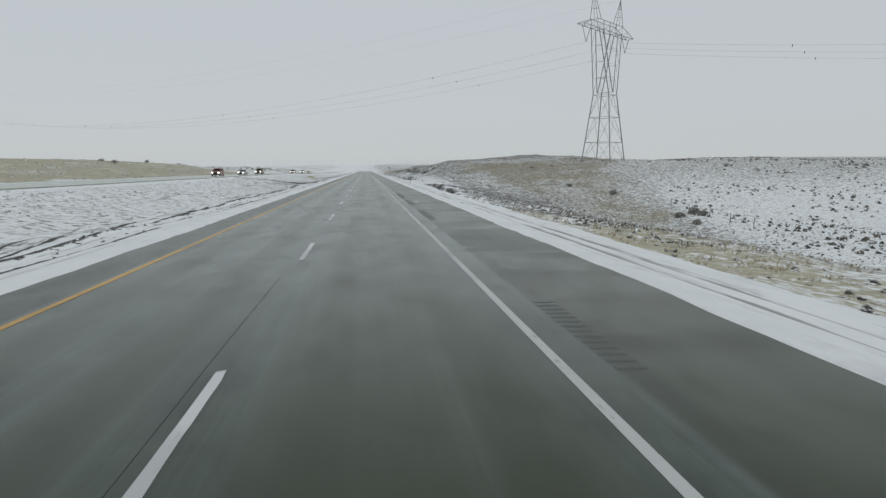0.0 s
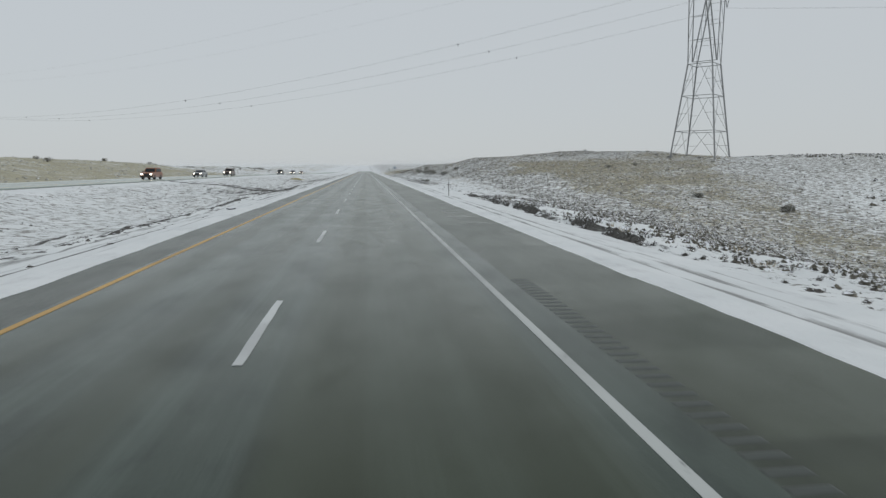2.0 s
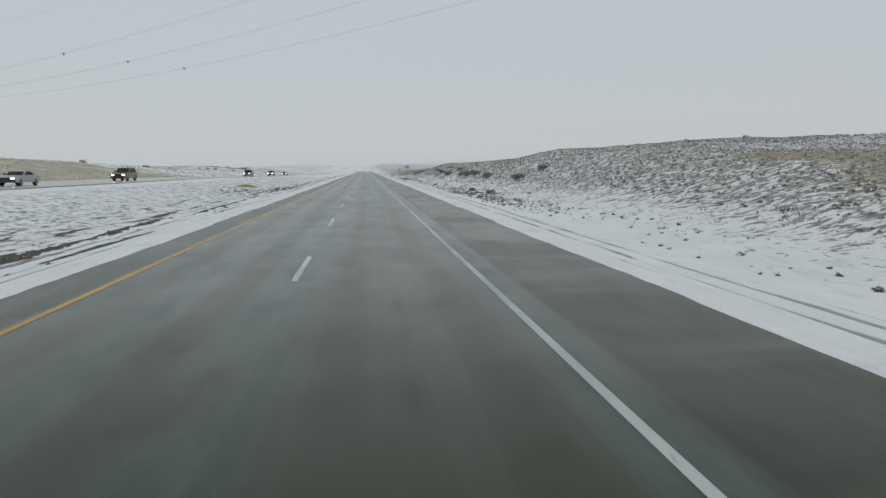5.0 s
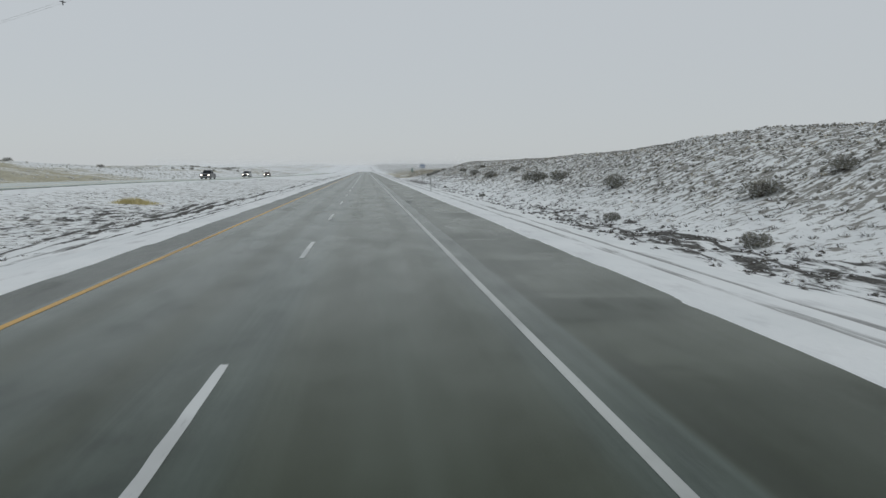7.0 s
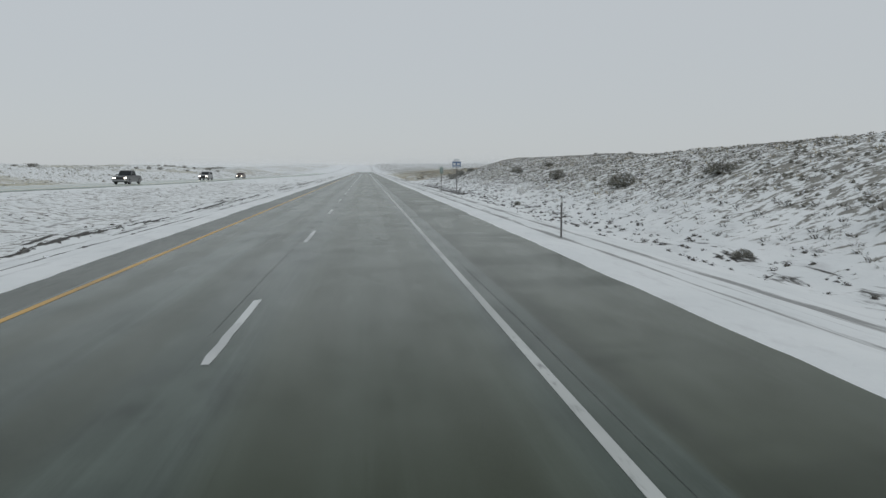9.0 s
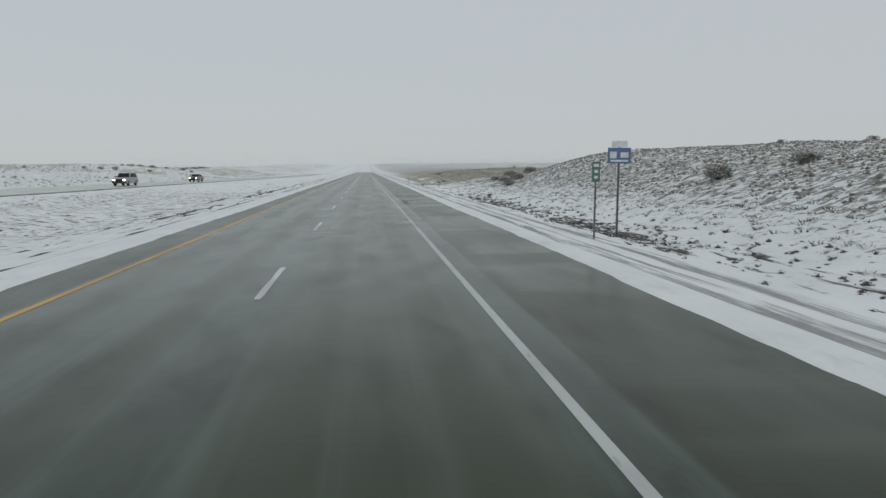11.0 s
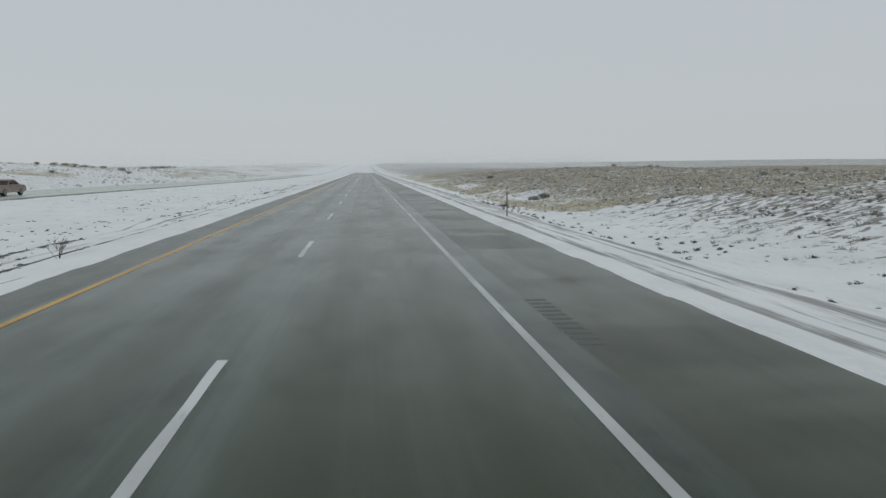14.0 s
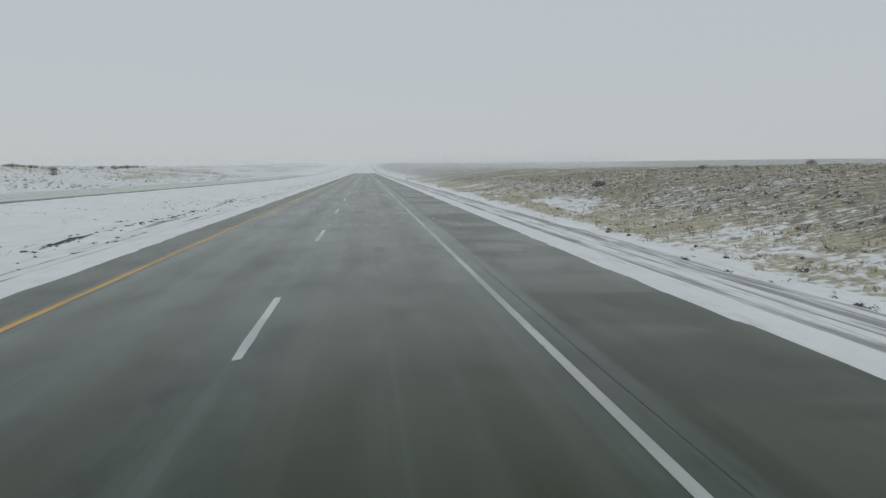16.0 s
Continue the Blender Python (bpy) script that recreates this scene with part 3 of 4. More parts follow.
wavy_joint("paving_joint", 2.36, 196, 246, 0.006, 3, road)
wavy_joint("paving_joint", 2.42, 362, 378, 0.007, 7, road)
wavy_joint("paving_joint", -1.80, 212, 236, 0.006, 4, road)
wavy_joint("paving_joint", -1.78, 4, 14, 0.007, 5, road)


# cross joints of the shoulder panels
def cross_joint(y, x0, x1, w, seed):
    xs = np.linspace(x0, x1, 9)
    mid = y + 0.03 * lattice_noise(xs * 1.7, xs * 0 + seed, seed)
    v = [(x, c + e * w / 2 * (0.6 + 0.4 * abs(math.sin(3 * x + seed))), 0.004) for x, c in zip(xs, mid) for e in (-1, 1)]
    f = [(2 * i, 2 * i + 2, 2 * i + 3, 2 * i + 1) for i in range(len(xs) - 1)]
    part("cross_joint", mesh_of("cross_joint", v, f, TAR), TAR, road)


for i in range(14):
    cross_joint(PANEL_START + PANEL_LONG * i, 2.62, 4.2 + 0.85 * math.sin(i * 2.3) ** 2, 0.014, 40 + i)
for i, y in enumerate((24.8, 128.0, 141.5, 171.0, 192.2, 236.0, 309.0)):
    cross_joint(y, 2.66, 3.5 + 1.2 * math.sin(i * 1.9) ** 2, 0.012, 60 + i)


# milled rumble strip on the shoulder, in stretches not filled by snow
groove = bpy.data.meshes.new("rumble_groove")
bm = bmesh.new()
box(bm, (-0.16, -0.045, 0.0), (0.16, 0.045, 0.004))
for v in bm.verts:
    if v.co.z < 0.001:
        v.co.x, v.co.y = v.co.x * 1.15, v.co.y * 1.5
bm.to_mesh(groove)
bm.free()
groove.materials.append(GROOVE)
for start, stop in ((6.5, 10.5), (27.5, 33.5), (39, 46), (48.5, 57.5), (199.5, 202.5), (289, 293.5), (301.8, 304.0), (324, 327)):
    for i in range(int((stop - start) / 0.27)):
        part("rumble_groove", groove, GROOVE, road).location = (2.80, start + 0.27 * i, 0.0)


# ---------------------------------------------------------------- power line
def ground_at(x, y):
    return float(height(np.array([float(x)]), np.array([float(y)]))[0])


def pylon():
    """A waisted lattice tower with a flat bridge and two earth-wire peaks. Its bridge lies along local x."""
    ob = tagged(new("transmission_tower"), "grey galvanised lattice transmission tower on the hill", "pylon")
    waist, deck, top, peak = 15.6, 30.0, 32.0, 38.4
    levels = (0.0, 4.6, 10.4, waist)
    half = [3.7 + (2.0 - 3.7) * z / waist for z in levels]
    for sx in (-1, 1):
        for sy in (-1, 1):
            bm = bmesh.new()
            strut(bm, (sx * 3.83, sy * 3.83, -1.2), (sx * 2.0, sy * 2.0, waist), 0.19)
            part("leg", bm, STEEL, ob)
    for face in range(4):
        turn = Matrix.Rotation(radians(90 * face), 4, "Z")
        for i in range(3):
            a, b, lo, hi = half[i], half[i + 1], levels[i], levels[i + 1]
            for s in (-1, 1):
                m = (a + b) / 2
                for p, q, w in (((s * a, -a, lo), (0, -b, hi), 0.05), ((s * m, -m, (lo + hi) / 2), (s * m / 2, -m, (lo + hi) / 2), 0.045)):
                    bm = bmesh.new()
                    strut(bm, turn @ Vector(p), turn @ Vector(q), w)
                    part("brace", bm, STEEL, ob)
            bm = bmesh.new()
            strut(bm, turn @ Vector((-b, -b, hi)), turn @ Vector((b, -b, hi)), 0.09)
            part("girt", bm, STEEL, ob)
    for s in (-1, 1):
        steps = (0, 0.25, 0.5, 0.75, 1)
        outer = [Vector((s * (2.0 + 3.6 * t), w * (2.0 - t), waist + (deck - waist) * t)) for w in (-1, 1) for t in steps]
        inner = [Vector((s * (0.15 + 3.4 * t), w * (2.0 - t), waist + 0.6 + (deck - waist - 0.6) * t)) for w in (-1, 1) for t in steps]
        for k in (0, 5):
            for p, w in ((outer, 0.15), (inner, 0.15)):
                bm = bmesh.new()
                strut(bm, p[k], p[k + 4], w)
                part("column_chord", bm, STEEL, ob)
            for i in range(4):
                bm = bmesh.new()
                strut(bm, outer[k + i], inner[k + i + 1], 0.05)
                part("column_brace", bm, STEEL, ob)
        for i in range(5):
            for p in (outer, inner):
                bm = bmesh.new()
                strut(bm, p[i], p[5 + i], 0.05)
                part("column_tie", bm, STEEL, ob)
        bm = bmesh.new()
        for c in ((-0.9, -0.9), (0.9, -0.9), (0.9, 0.9), (-0.9, 0.9)):
            strut(bm, (s * 5.4 + c[0], c[1], top), (s * 6.6, 0, peak), 0.09)
        for f in (0.35, 0.65):
            w = 0.9 * (1 - f)
            x, z = s * (5.4 + 1.2 * f), top + (peak - top) * f
            strut(bm, (x - w, -w, z), (x + w, w, z), 0.05)
            strut(bm, (x - w, w, z), (x + w, -w, z), 0.05)
        part("earth_wire_peak", bm, STEEL, ob)
    bm = bmesh.new()
    xs = (-12.0, -9.0, -6.0, -3.0, 0, 3.0, 6.0, 9.0, 12.0)
    zt = [deck + (0.1 if abs(x) > 11 else 1.1 if abs(x) > 8 else top - deck) for x in xs]
    for w in (-0.9, 0.9):
        for i in range(8):
            strut(bm, (xs[i], w, deck), (xs[i + 1], w, deck), 0.10)
            strut(bm, (xs[i], w, zt[i]), (xs[i + 1], w, zt[i + 1]), 0.10)
            strut(bm, (xs[i], w, deck), (xs[i + 1], w, zt[i + 1]), 0.06)
            strut(bm, (xs[i], w, zt[i] + 0.05), (xs[i], w, deck), 0.06)
    for i in range(9):
        strut(bm, (xs[i], -0.9, deck), (xs[i], 0.9, deck), 0.06)
        if i < 8:
            strut(bm, (xs[i], -0.9, deck), (xs[i + 1], 0.9, deck), 0.05)
    part("bridge", bm, STEEL, ob)
    for x in (-9.6, 0, 9.6):
        for d in (-1.9, 1.9):
            bm = bmesh.new()
            strut(bm, (x + d, 0, deck), (x, 0, deck - 3.6), 0.05)
            for k in range(1, 14):
                t = k / 14
                disc(bm, (x + d * (1 - t), 0, deck - 3.6 * t), 0.10, 0.10, "Z", 8)
            part("insulator_string", bm, GLASSY, ob)
    return ob


# the line crosses the road slantwise
LINE_DIR = Vector((-0.775, 0.632, 0.0))
ARM_ANGLE = 42.0
SPAN = 340.0
tower = pylon()
feet = Vector((56.2, 149.5))
spots = [feet, feet + SPAN * LINE_DIR.xy, feet - SPAN * LINE_DIR.xy]
bases = [ground_at(*spots[0]) - 0.15, ground_at(*spots[1]), ground_at(*spots[2])]
tower.matrix_basis = pose(*spots[0], bases[0], 0, 0, ARM_ANGLE)
tagged(tower, group="transmission towers")
for p, z in zip(spots[1:], bases[1:]):
    copy_thing(tower, pose(*p, z, 0, 0, ARM_ANGLE))


def hung_wire(name, a, b, sag, r, label):
    """A wire that sags between two points."""
    a, b = Vector(a), Vector(b)
    n, v, f = 48, [], []
    side = Vector((-(b - a).y, (b - a).x, 0)).normalized()
    for i in range(n + 1):
        t = i / n
        c = a.lerp(b, t) - Vector((0, 0, 4 * sag * t * (1 - t)))
        v += [c + r * (side * math.cos(k * math.tau / 4) + Vector((0, 0, math.sin(k * math.tau / 4)))) for k in range(4)]
    for i in range(n):
        f += [(4 * i + k, 4 * i + (k + 1) % 4, 4 * i + 4 + (k + 1) % 4, 4 * i + 4 + k) for k in range(4)]
    return tagged(new(name, mesh_of(name, v, f, WIRE)), label, "power line", "overhead wires")


ARM = Vector((math.cos(radians(ARM_ANGLE)), math.sin(radians(ARM_ANGLE)), 0.0))
for end in (1, 2):
    p, q = Vector((*spots[0], bases[0])), Vector((*spots[end], bases[end]))
    for x in (-9.6, 0, 9.6):
        phase = new("conductor_bundle")
        tagged(phase, "thin grey sagging conductor bundle of a transmission line", "power line", "overhead wires")
        for d in (-0.23, 0.23):
            up = Vector((0, 0, 26.4))
            wire = hung_wire("wire", p + up + ARM * (x + d), q + up + ARM * (x + d), 11.0, 0.010, "")
            for key in ("label", "category", "group"):
                if key in wire:
                    del wire[key]
            wire.parent = phase
        for t in (0.12, 0.36, 0.60, 0.84):
            bm = bmesh.new()
            c = (p + up).lerp(q + up, t) + ARM * x - Vector((0, 0, 44.0 * t * (1 - t)))
            strut(bm, c - ARM * 0.3, c + ARM * 0.3, 0.07)
            strut(bm, c - Vector((0, 0, 0.35)), c + Vector((0, 0, 0.12)), 0.08)
            part("spacer", bm, TRIM, phase, "dark spacer clamp")
    for x in (-6.6, 6.6):
        hung_wire("earth_wire", p + Vector((0, 0, 38.4)) + ARM * x, q + Vector((0, 0, 38.4)) + ARM * x, 8.0, 0.010, "thin steel earth wire along the tower tops")


# ---------------------------------------------------------------- roadside
def channel(bm, h, w=0.055, d=0.03, t=0.006):
    """A steel U-channel post with its foot in the ground."""
    box(bm, (-w / 2, 0, -0.4), (w / 2, t, h))
    box(bm, (-w / 2, -d, -0.4), (-w / 2 + t, 0, h))
    box(bm, (w / 2 - t, -d, -0.4), (w / 2, 0, h))


def delineator():
    ob = tagged(new("delineator_post"), "slim dark steel delineator post in the snowy verge", "road marker", "delineator posts")
    bm = bmesh.new()
    channel(bm, 1.38, 0.052, 0.035)
    part("post", bm, RUSTED, ob)
    bm = bmesh.new()
    box(bm, (-0.038, -0.045, 1.16), (0.038, -0.03, 1.30), 0.006)
    part("reflector", bm, REFLECTOR, ob, "pale reflector plate")
    bm = bmesh.new()
    box(bm, (-0.085, -0.04, 0.62), (-0.02, -0.028, 0.68), 0.004)
    part("tab", bm, RUSTED, ob)
    return ob


post = delineator()
post.matrix_basis = pose(6.8, 99.2, ground_at(6.8, 99.2))
for x, y in ((6.6, 224.0), (6.75, 346.8), (6.75, 470.0)):
    copy_thing(post, pose(x, y, ground_at(x, y), 1.5, -1, 3))


def route_sign():
    ob = tagged(new("route_sign"), "blue and white roadside sign on one steel post", "road sign")
    bm = bmesh.new()
    channel(bm, 3.62, 0.075, 0.05)
    part("post", bm, RUSTED, ob)
    bm = bmesh.new()
    box(bm, (-0.45, -0.075, 2.80), (0.45, -0.06, 3.40), 0.006)
    panel = part("panel", bm, SIGN_BLUE, ob, "blue panel")
    for x, z, w, h in ((-0.24, 3.12, 0.13, 0.13), (0.20, 3.12, 0.16, 0.10), (0.0, 2.90, 0.34, 0.035)):
        bm = bmesh.new()
        box(bm, (x - w, -0.082, z - h), (x + w, -0.075, z + h), 0.003)
        part("lettering", bm, SIGN_WHITE, panel, "white bar")
    bm = bmesh.new()
    box(bm, (-0.31, -0.075, 3.42), (0.31, -0.06, 3.66), 0.006)
    part("top_plate", bm, SIGN_WHITE, ob, "pale upper plate")
    return ob


def milepost():
    ob = tagged(new("milepost"), "small green marker panel on a thin steel post", "road sign")
    bm = bmesh.new()
    channel(bm, 2.62, 0.06, 0.035)
    part("post", bm, RUSTED, ob)
    bm = bmesh.new()
    box(bm, (-0.14, -0.055, 1.95), (0.14, -0.043, 2.62), 0.006)
    panel = part("panel", bm, SIGN_GREEN, ob, "green panel")
    for z, w in ((2.50, 0.09), (2.30, 0.06), (2.10, 0.06)):
        bm = bmesh.new()
        box(bm, (-w, -0.061, z - 0.05), (w, -0.055, z + 0.05), 0.002)
        part("lettering", bm, SIGN_WHITE, panel, "white bar")
    return ob


route_sign().matrix_basis = pose(9.95, 272.7, ground_at(9.95, 272.7), 0, 0, -4)
milepost().matrix_basis = pose(7.95, 269.7, ground_at(7.95, 269.7), 0, 0, -3)


def fence_post():
    ob = tagged(new("fence_post"), "weathered grey wooden fence post in the snowy hollow", "fence post", "fence posts")
    bm = bmesh.new()
    bmesh.ops.create_cone(bm, cap_ends=True, segments=8, radius1=0.045, radius2=0.04, depth=1.8, matrix=Matrix.Translation((0, 0, 0.45)))
    part("post", bm, WOOD, ob)
    return ob


stake = fence_post()
rng = random.Random(5)
tops = []
for i in range(5):
    y = 72 + 5.2 * i
    x = 46 + rng.uniform(-0.2, 0.2)
    m = pose(x, y, ground_at(x, y), rng.uniform(-4, 4), rng.uniform(-4, 4), rng.uniform(0, 90))
    if i:
        copy_thing(stake, m)
    else:
        stake.matrix_basis = m
    tops.append(Vector((x, y, ground_at(x, y))))
for h in (0.45, 0.8, 1.15):
    bm = bmesh.new()
    for a, b in zip(tops, tops[1:]):
        strut(bm, a + Vector((0, 0, h)), b + Vector((0, 0, h)), 0.012)
    tagged(part("fence_wire", bm, WIRE), "thin wire strung between wooden posts", "fence wire", "fence wires")


# ---------------------------------------------------------------- vehicles on the opposite carriageway
def profile_body(bm, outline, half, tuck=0.0):
    """A body from a side outline (y, z), as wide as 2 * half, its upper points tucked in."""
    zs = [z for _, z in outline]
    lo, hi = min(zs), max(zs)
    rings = []
    for s in (-1, 1):
        rings.append([bm.verts.new((s * (half - tuck * ((z - lo) / (hi - lo)) ** 1.5), y, z)) for y, z in outline])
    n = len(outline)
    bm.faces.new(rings[0])
    bm.faces.new(rings[1][::-1])
    for i in range(n):
        bm.faces.new((rings[0][i], rings[1][i], rings[1][(i + 1) % n], rings[0][(i + 1) % n]))
    bmesh.ops.recalc_face_normals(bm, faces=bm.faces[:])
    bmesh.ops.bevel(bm, geom=bm.edges[:], offset=0.045, segments=2, profile=0.6, affect="EDGES")


KINDS = {
    "pickup": dict(half=0.98, length=5.7, hood=1.12, roof=1.88, cab=(-1.05, 0.95), wheel=0.40, axles=(-1.85, 1.75)),
    "suv": dict(half=0.94, length=4.8, hood=1.05, roof=1.75, cab=(-0.85, 2.20), wheel=0.37, axles=(-1.45, 1.40)),
    "sedan": dict(half=0.90, length=4.7, hood=0.92, roof=1.45, cab=(-0.75, 1.45), wheel=0.33, axles=(-1.40, 1.35)),
}


def vehicle(kind, paint, label):
    """A road vehicle that faces local -y, its wheels on z = 0."""
    k = KINDS[kind]
    ob = tagged(new(kind if kind != "suv" else "sport_utility_car"), label, "pickup truck" if kind == "pickup" else "car", "oncoming vehicles")
    half, L, hood, roof, w = k["half"], k["length"] / 2, k["hood"], k["roof"], k["wheel"]
    c0, c1 = k["cab"]
    bm = bmesh.new()
    profile_body(bm, [(-L, 0.42), (-L + 0.04, 0.75), (-L + 0.12, hood - 0.12), (-L + 0.45, hood), (c0, hood + 0.06), (c1, hood + 0.06),
                      (L - 0.1, hood + 0.02), (L, hood - 0.2), (L, 0.48), (L - 0.3, 0.32), (-L + 0.3, 0.30)], half, 0.08)
    body = part("body", bm, paint, ob)
    bm = bmesh.new()
    rake, back = (0.62, 0.22 if kind != "sedan" else 0.6)
    profile_body(bm, [(c0, hood), (c0 + rake, roof - 0.05), (c0 + rake + 0.25, roof), (c1 - back - 0.15, roof), (c1 - back, roof - 0.06), (c1, hood)], half - 0.07, 0.16)
    cab = part("cabin", bm, paint, ob)
    bm = bmesh.new()
    for a, b in (((c0 + 0.02, hood + 0.10), (c0 + rake - 0.02, roof - 0.10)),):
        v = [bm.verts.new(p) for p in ((-half + 0.18, a[0] - 0.015, a[1]), (half - 0.18, a[0] - 0.015, a[1]), (half - 0.27, b[0] - 0.03, b[1]), (-half + 0.27, b[0] - 0.03, b[1]))]
        f = bm.faces.new(v)
        bmesh.ops.solidify(bm, geom=[f], thickness=0.02)
    part("windscreen", bm, WINDOW, cab, "dark glass windscreen")
    for s in (-1, 1):
        bm = bmesh.new()
        y0, y1, y2, y3 = c0 + 0.25, c1 - 0.18, c1 - back - 0.12, c0 + rake + 0.12
        x0, x1 = s * (half - 0.075), s * (half - 0.185)
        v = [bm.verts.new(p) for p in ((x0, y0, hood + 0.09), (x0, y1, hood + 0.09), (x1, y2, roof - 0.13), (x1, y3, roof - 0.13))]
        f = bm.faces.new(v)
        bmesh.ops.solidify(bm, geom=[f], thickness=0.02)
        bmesh.ops.recalc_face_normals(bm, faces=bm.faces[:])
        part("side_window", bm, WINDOW, cab, "dark glass")
        bm = bmesh.new()
        box(bm, (s * half - 0.02, c0 + 0.22, hood + 0.10), (s * half + 0.16 * s + 0.02, c0 + 0.32, hood + 0.26), 0.02) if s > 0 else box(bm, (-half - 0.18, c0 + 0.22, hood + 0.10), (-half + 0.02, c0 + 0.32, hood + 0.26), 0.02)
        part("mirror", bm, TRIM, cab)
        bm = bmesh.new()
        box(bm, (s * (half - 0.28) - 0.15, -L - 0.02, hood - 0.34), (s * (half - 0.28) + 0.15, -L + 0.10, hood - 0.18), 0.03)
        part("headlight", bm, LAMP, body, "lit headlight")
        bm = bmesh.new()
        box(bm, (s * (half - 0.16) - 0.08, L - 0.06, hood - 0.32), (s * (half - 0.16) + 0.08, L + 0.02, hood - 0.08), 0.015)
        part("tail_light", bm, simple("red_tail_lens", (0.25, 0.02, 0.02), 0.3), body, "red lens")
        for y in k["axles"]:
            bm = bmesh.new()
            disc(bm, (0, 0, 0), w, 0.24, "X", 24)
            bmesh.ops.bevel(bm, geom=[e for e in bm.edges if e.calc_face_angle(0) > 1], offset=0.04, segments=2, affect="EDGES")
            tyre = part("wheel", bm, RUBBER, ob, "black tyre on grey rim")
            tyre.location = (s * (half - 0.12), y, w)
            bm = bmesh.new()
            disc(bm, (s * 0.115, 0, 0), w * 0.62, 0.03, "X", 16)
            for a in range(5):
                strut(bm, (s * 0.13, 0, 0), (s * 0.13, 0.55 * w * math.cos(a * 1.2566), 0.55 * w * math.sin(a * 1.2566)), 0.05)
            part("rim", bm, RIM, tyre, "grey alloy rim")
    bm = bmesh.new()
    box(bm, (-half + 0.50, -L - 0.03, hood - 0.42), (half - 0.50, -L + 0.05, hood - 0.14), 0.02)
    for i in range(3):
        box(bm, (-half + 0.50, -L - 0.05, hood - 0.38 + 0.08 * i), (half - 0.50, -L - 0.02, hood - 0.35 + 0.08 * i))
    part("grille", bm, TRIM, body, "black grille")
    bm = bmesh.new()
    box(bm, (-half + 0.03, -L - 0.09, 0.42), (half - 0.03, -L + 0.08, 0.62), 0.04)
    part("bumper", bm, TRIM if kind != "pickup" else RIM, body)
    return ob


def car_paint(name, color):
    k = Mat(name, color, 0.35, 0.1)
    # slush, thickest low down, its grey lightened to put distance haze into the paint
    slush_haze = k.step(k.math("ADD", k.math("MULTIPLY", k.axis(2), -0.45), k.noise(3.0, 6)), -0.10, 0.40, 0.0, 0.5)
    return k.color(k.mix(slush_haze, color, (0.33, 0.325, 0.32))).m


ORANGE = car_paint("copper_car_paint", (0.30, 0.10, 0.035))
SILVER = car_paint("silver_car_paint", (0.34, 0.35, 0.36))
CHARCOAL = car_paint("charcoal_car_paint", (0.06, 0.063, 0.067))
BROWN = car_paint("bronze_car_paint", (0.16, 0.10, 0.07))
for kind, paint, label, x, y in (
        ("suv", ORANGE, "copper-coloured sport utility car with lit headlights", -32.4, 148.0),
        ("sedan", SILVER, "silver sedan with lit headlights, greyed by slush and painted haze", -32.6, 178.0),
        ("suv", BROWN, "bronze sport utility car with lit headlights", -32.4, 204.5),
        ("pickup", CHARCOAL, "charcoal pickup truck with lit headlights", -32.3, 297.0),
        ("suv", SILVER, "silver sport utility car with lit headlights", -32.5, 342.0),
        ("sedan", BROWN, "bronze sedan with lit headlights, greyed by slush and painted haze", -32.4, 379.0)):
    vehicle(kind, paint, label).matrix_basis = pose(x, y, float(far_level(y)))


# ---------------------------------------------------------------- scrub
def sage_mesh(name, seed, size, leaves, material):
    """A mound of small upright leaf clumps with gaps."""
    r = random.Random(seed)
    v, f = [], []
    lobes = [(r.uniform(-0.32, 0.32), r.uniform(-0.32, 0.32), r.uniform(0.10, 0.32), r.uniform(0.26, 0.36)) for _ in range(8)]
    for _ in range(leaves):
        cx, cy, cz, cr = r.choice(lobes)
        a, e = r.uniform(0, math.tau), math.asin(r.uniform(-0.35, 1))
        rad = cr * r.uniform(0.75, 1.12)
        p = Vector((cx + rad * math.cos(e) * math.cos(a), cy + rad * math.cos(e) * math.sin(a), max(0.02, cz + rad * math.sin(e))))
        out = Vector((math.cos(a) * math.cos(e), math.sin(a) * math.cos(e), 0.7 + 0.5 * math.sin(e))).normalized()
        out = (out + 0.55 * Vector((r.gauss(0, 1), r.gauss(0, 1), r.gauss(0, 1)))).normalized()
        side = out.cross(Vector((r.uniform(-1, 1), r.uniform(-1, 1), r.uniform(-1, 1)))).normalized() * r.uniform(0.014, 0.028)
        n = len(v)
        tip = p + out * r.uniform(0.05, 0.11)
        v += [p - side, p + side, tip + side * 0.5, tip - side * 0.5]
        f.append((n, n + 1, n + 2, n + 3))
    return mesh_of(name, [Vector(q) * size for q in v], f, material)


def sage_stems(seed, size):
    r = random.Random(seed)
    bm = bmesh.new()
    for _ in range(9):
        a = r.uniform(0, math.tau)
        mid = Vector((0.16 * math.cos(a), 0.16 * math.sin(a), 0.2)) * size
        end = Vector((0.36 * math.cos(a + r.uniform(-0.4, 0.4)), 0.36 * math.sin(a), r.uniform(0.35, 0.55))) * size
        strut(bm, (0, 0, -0.15), mid, 0.05 * size)
        strut(bm, mid, end, 0.03 * size)
    return bm


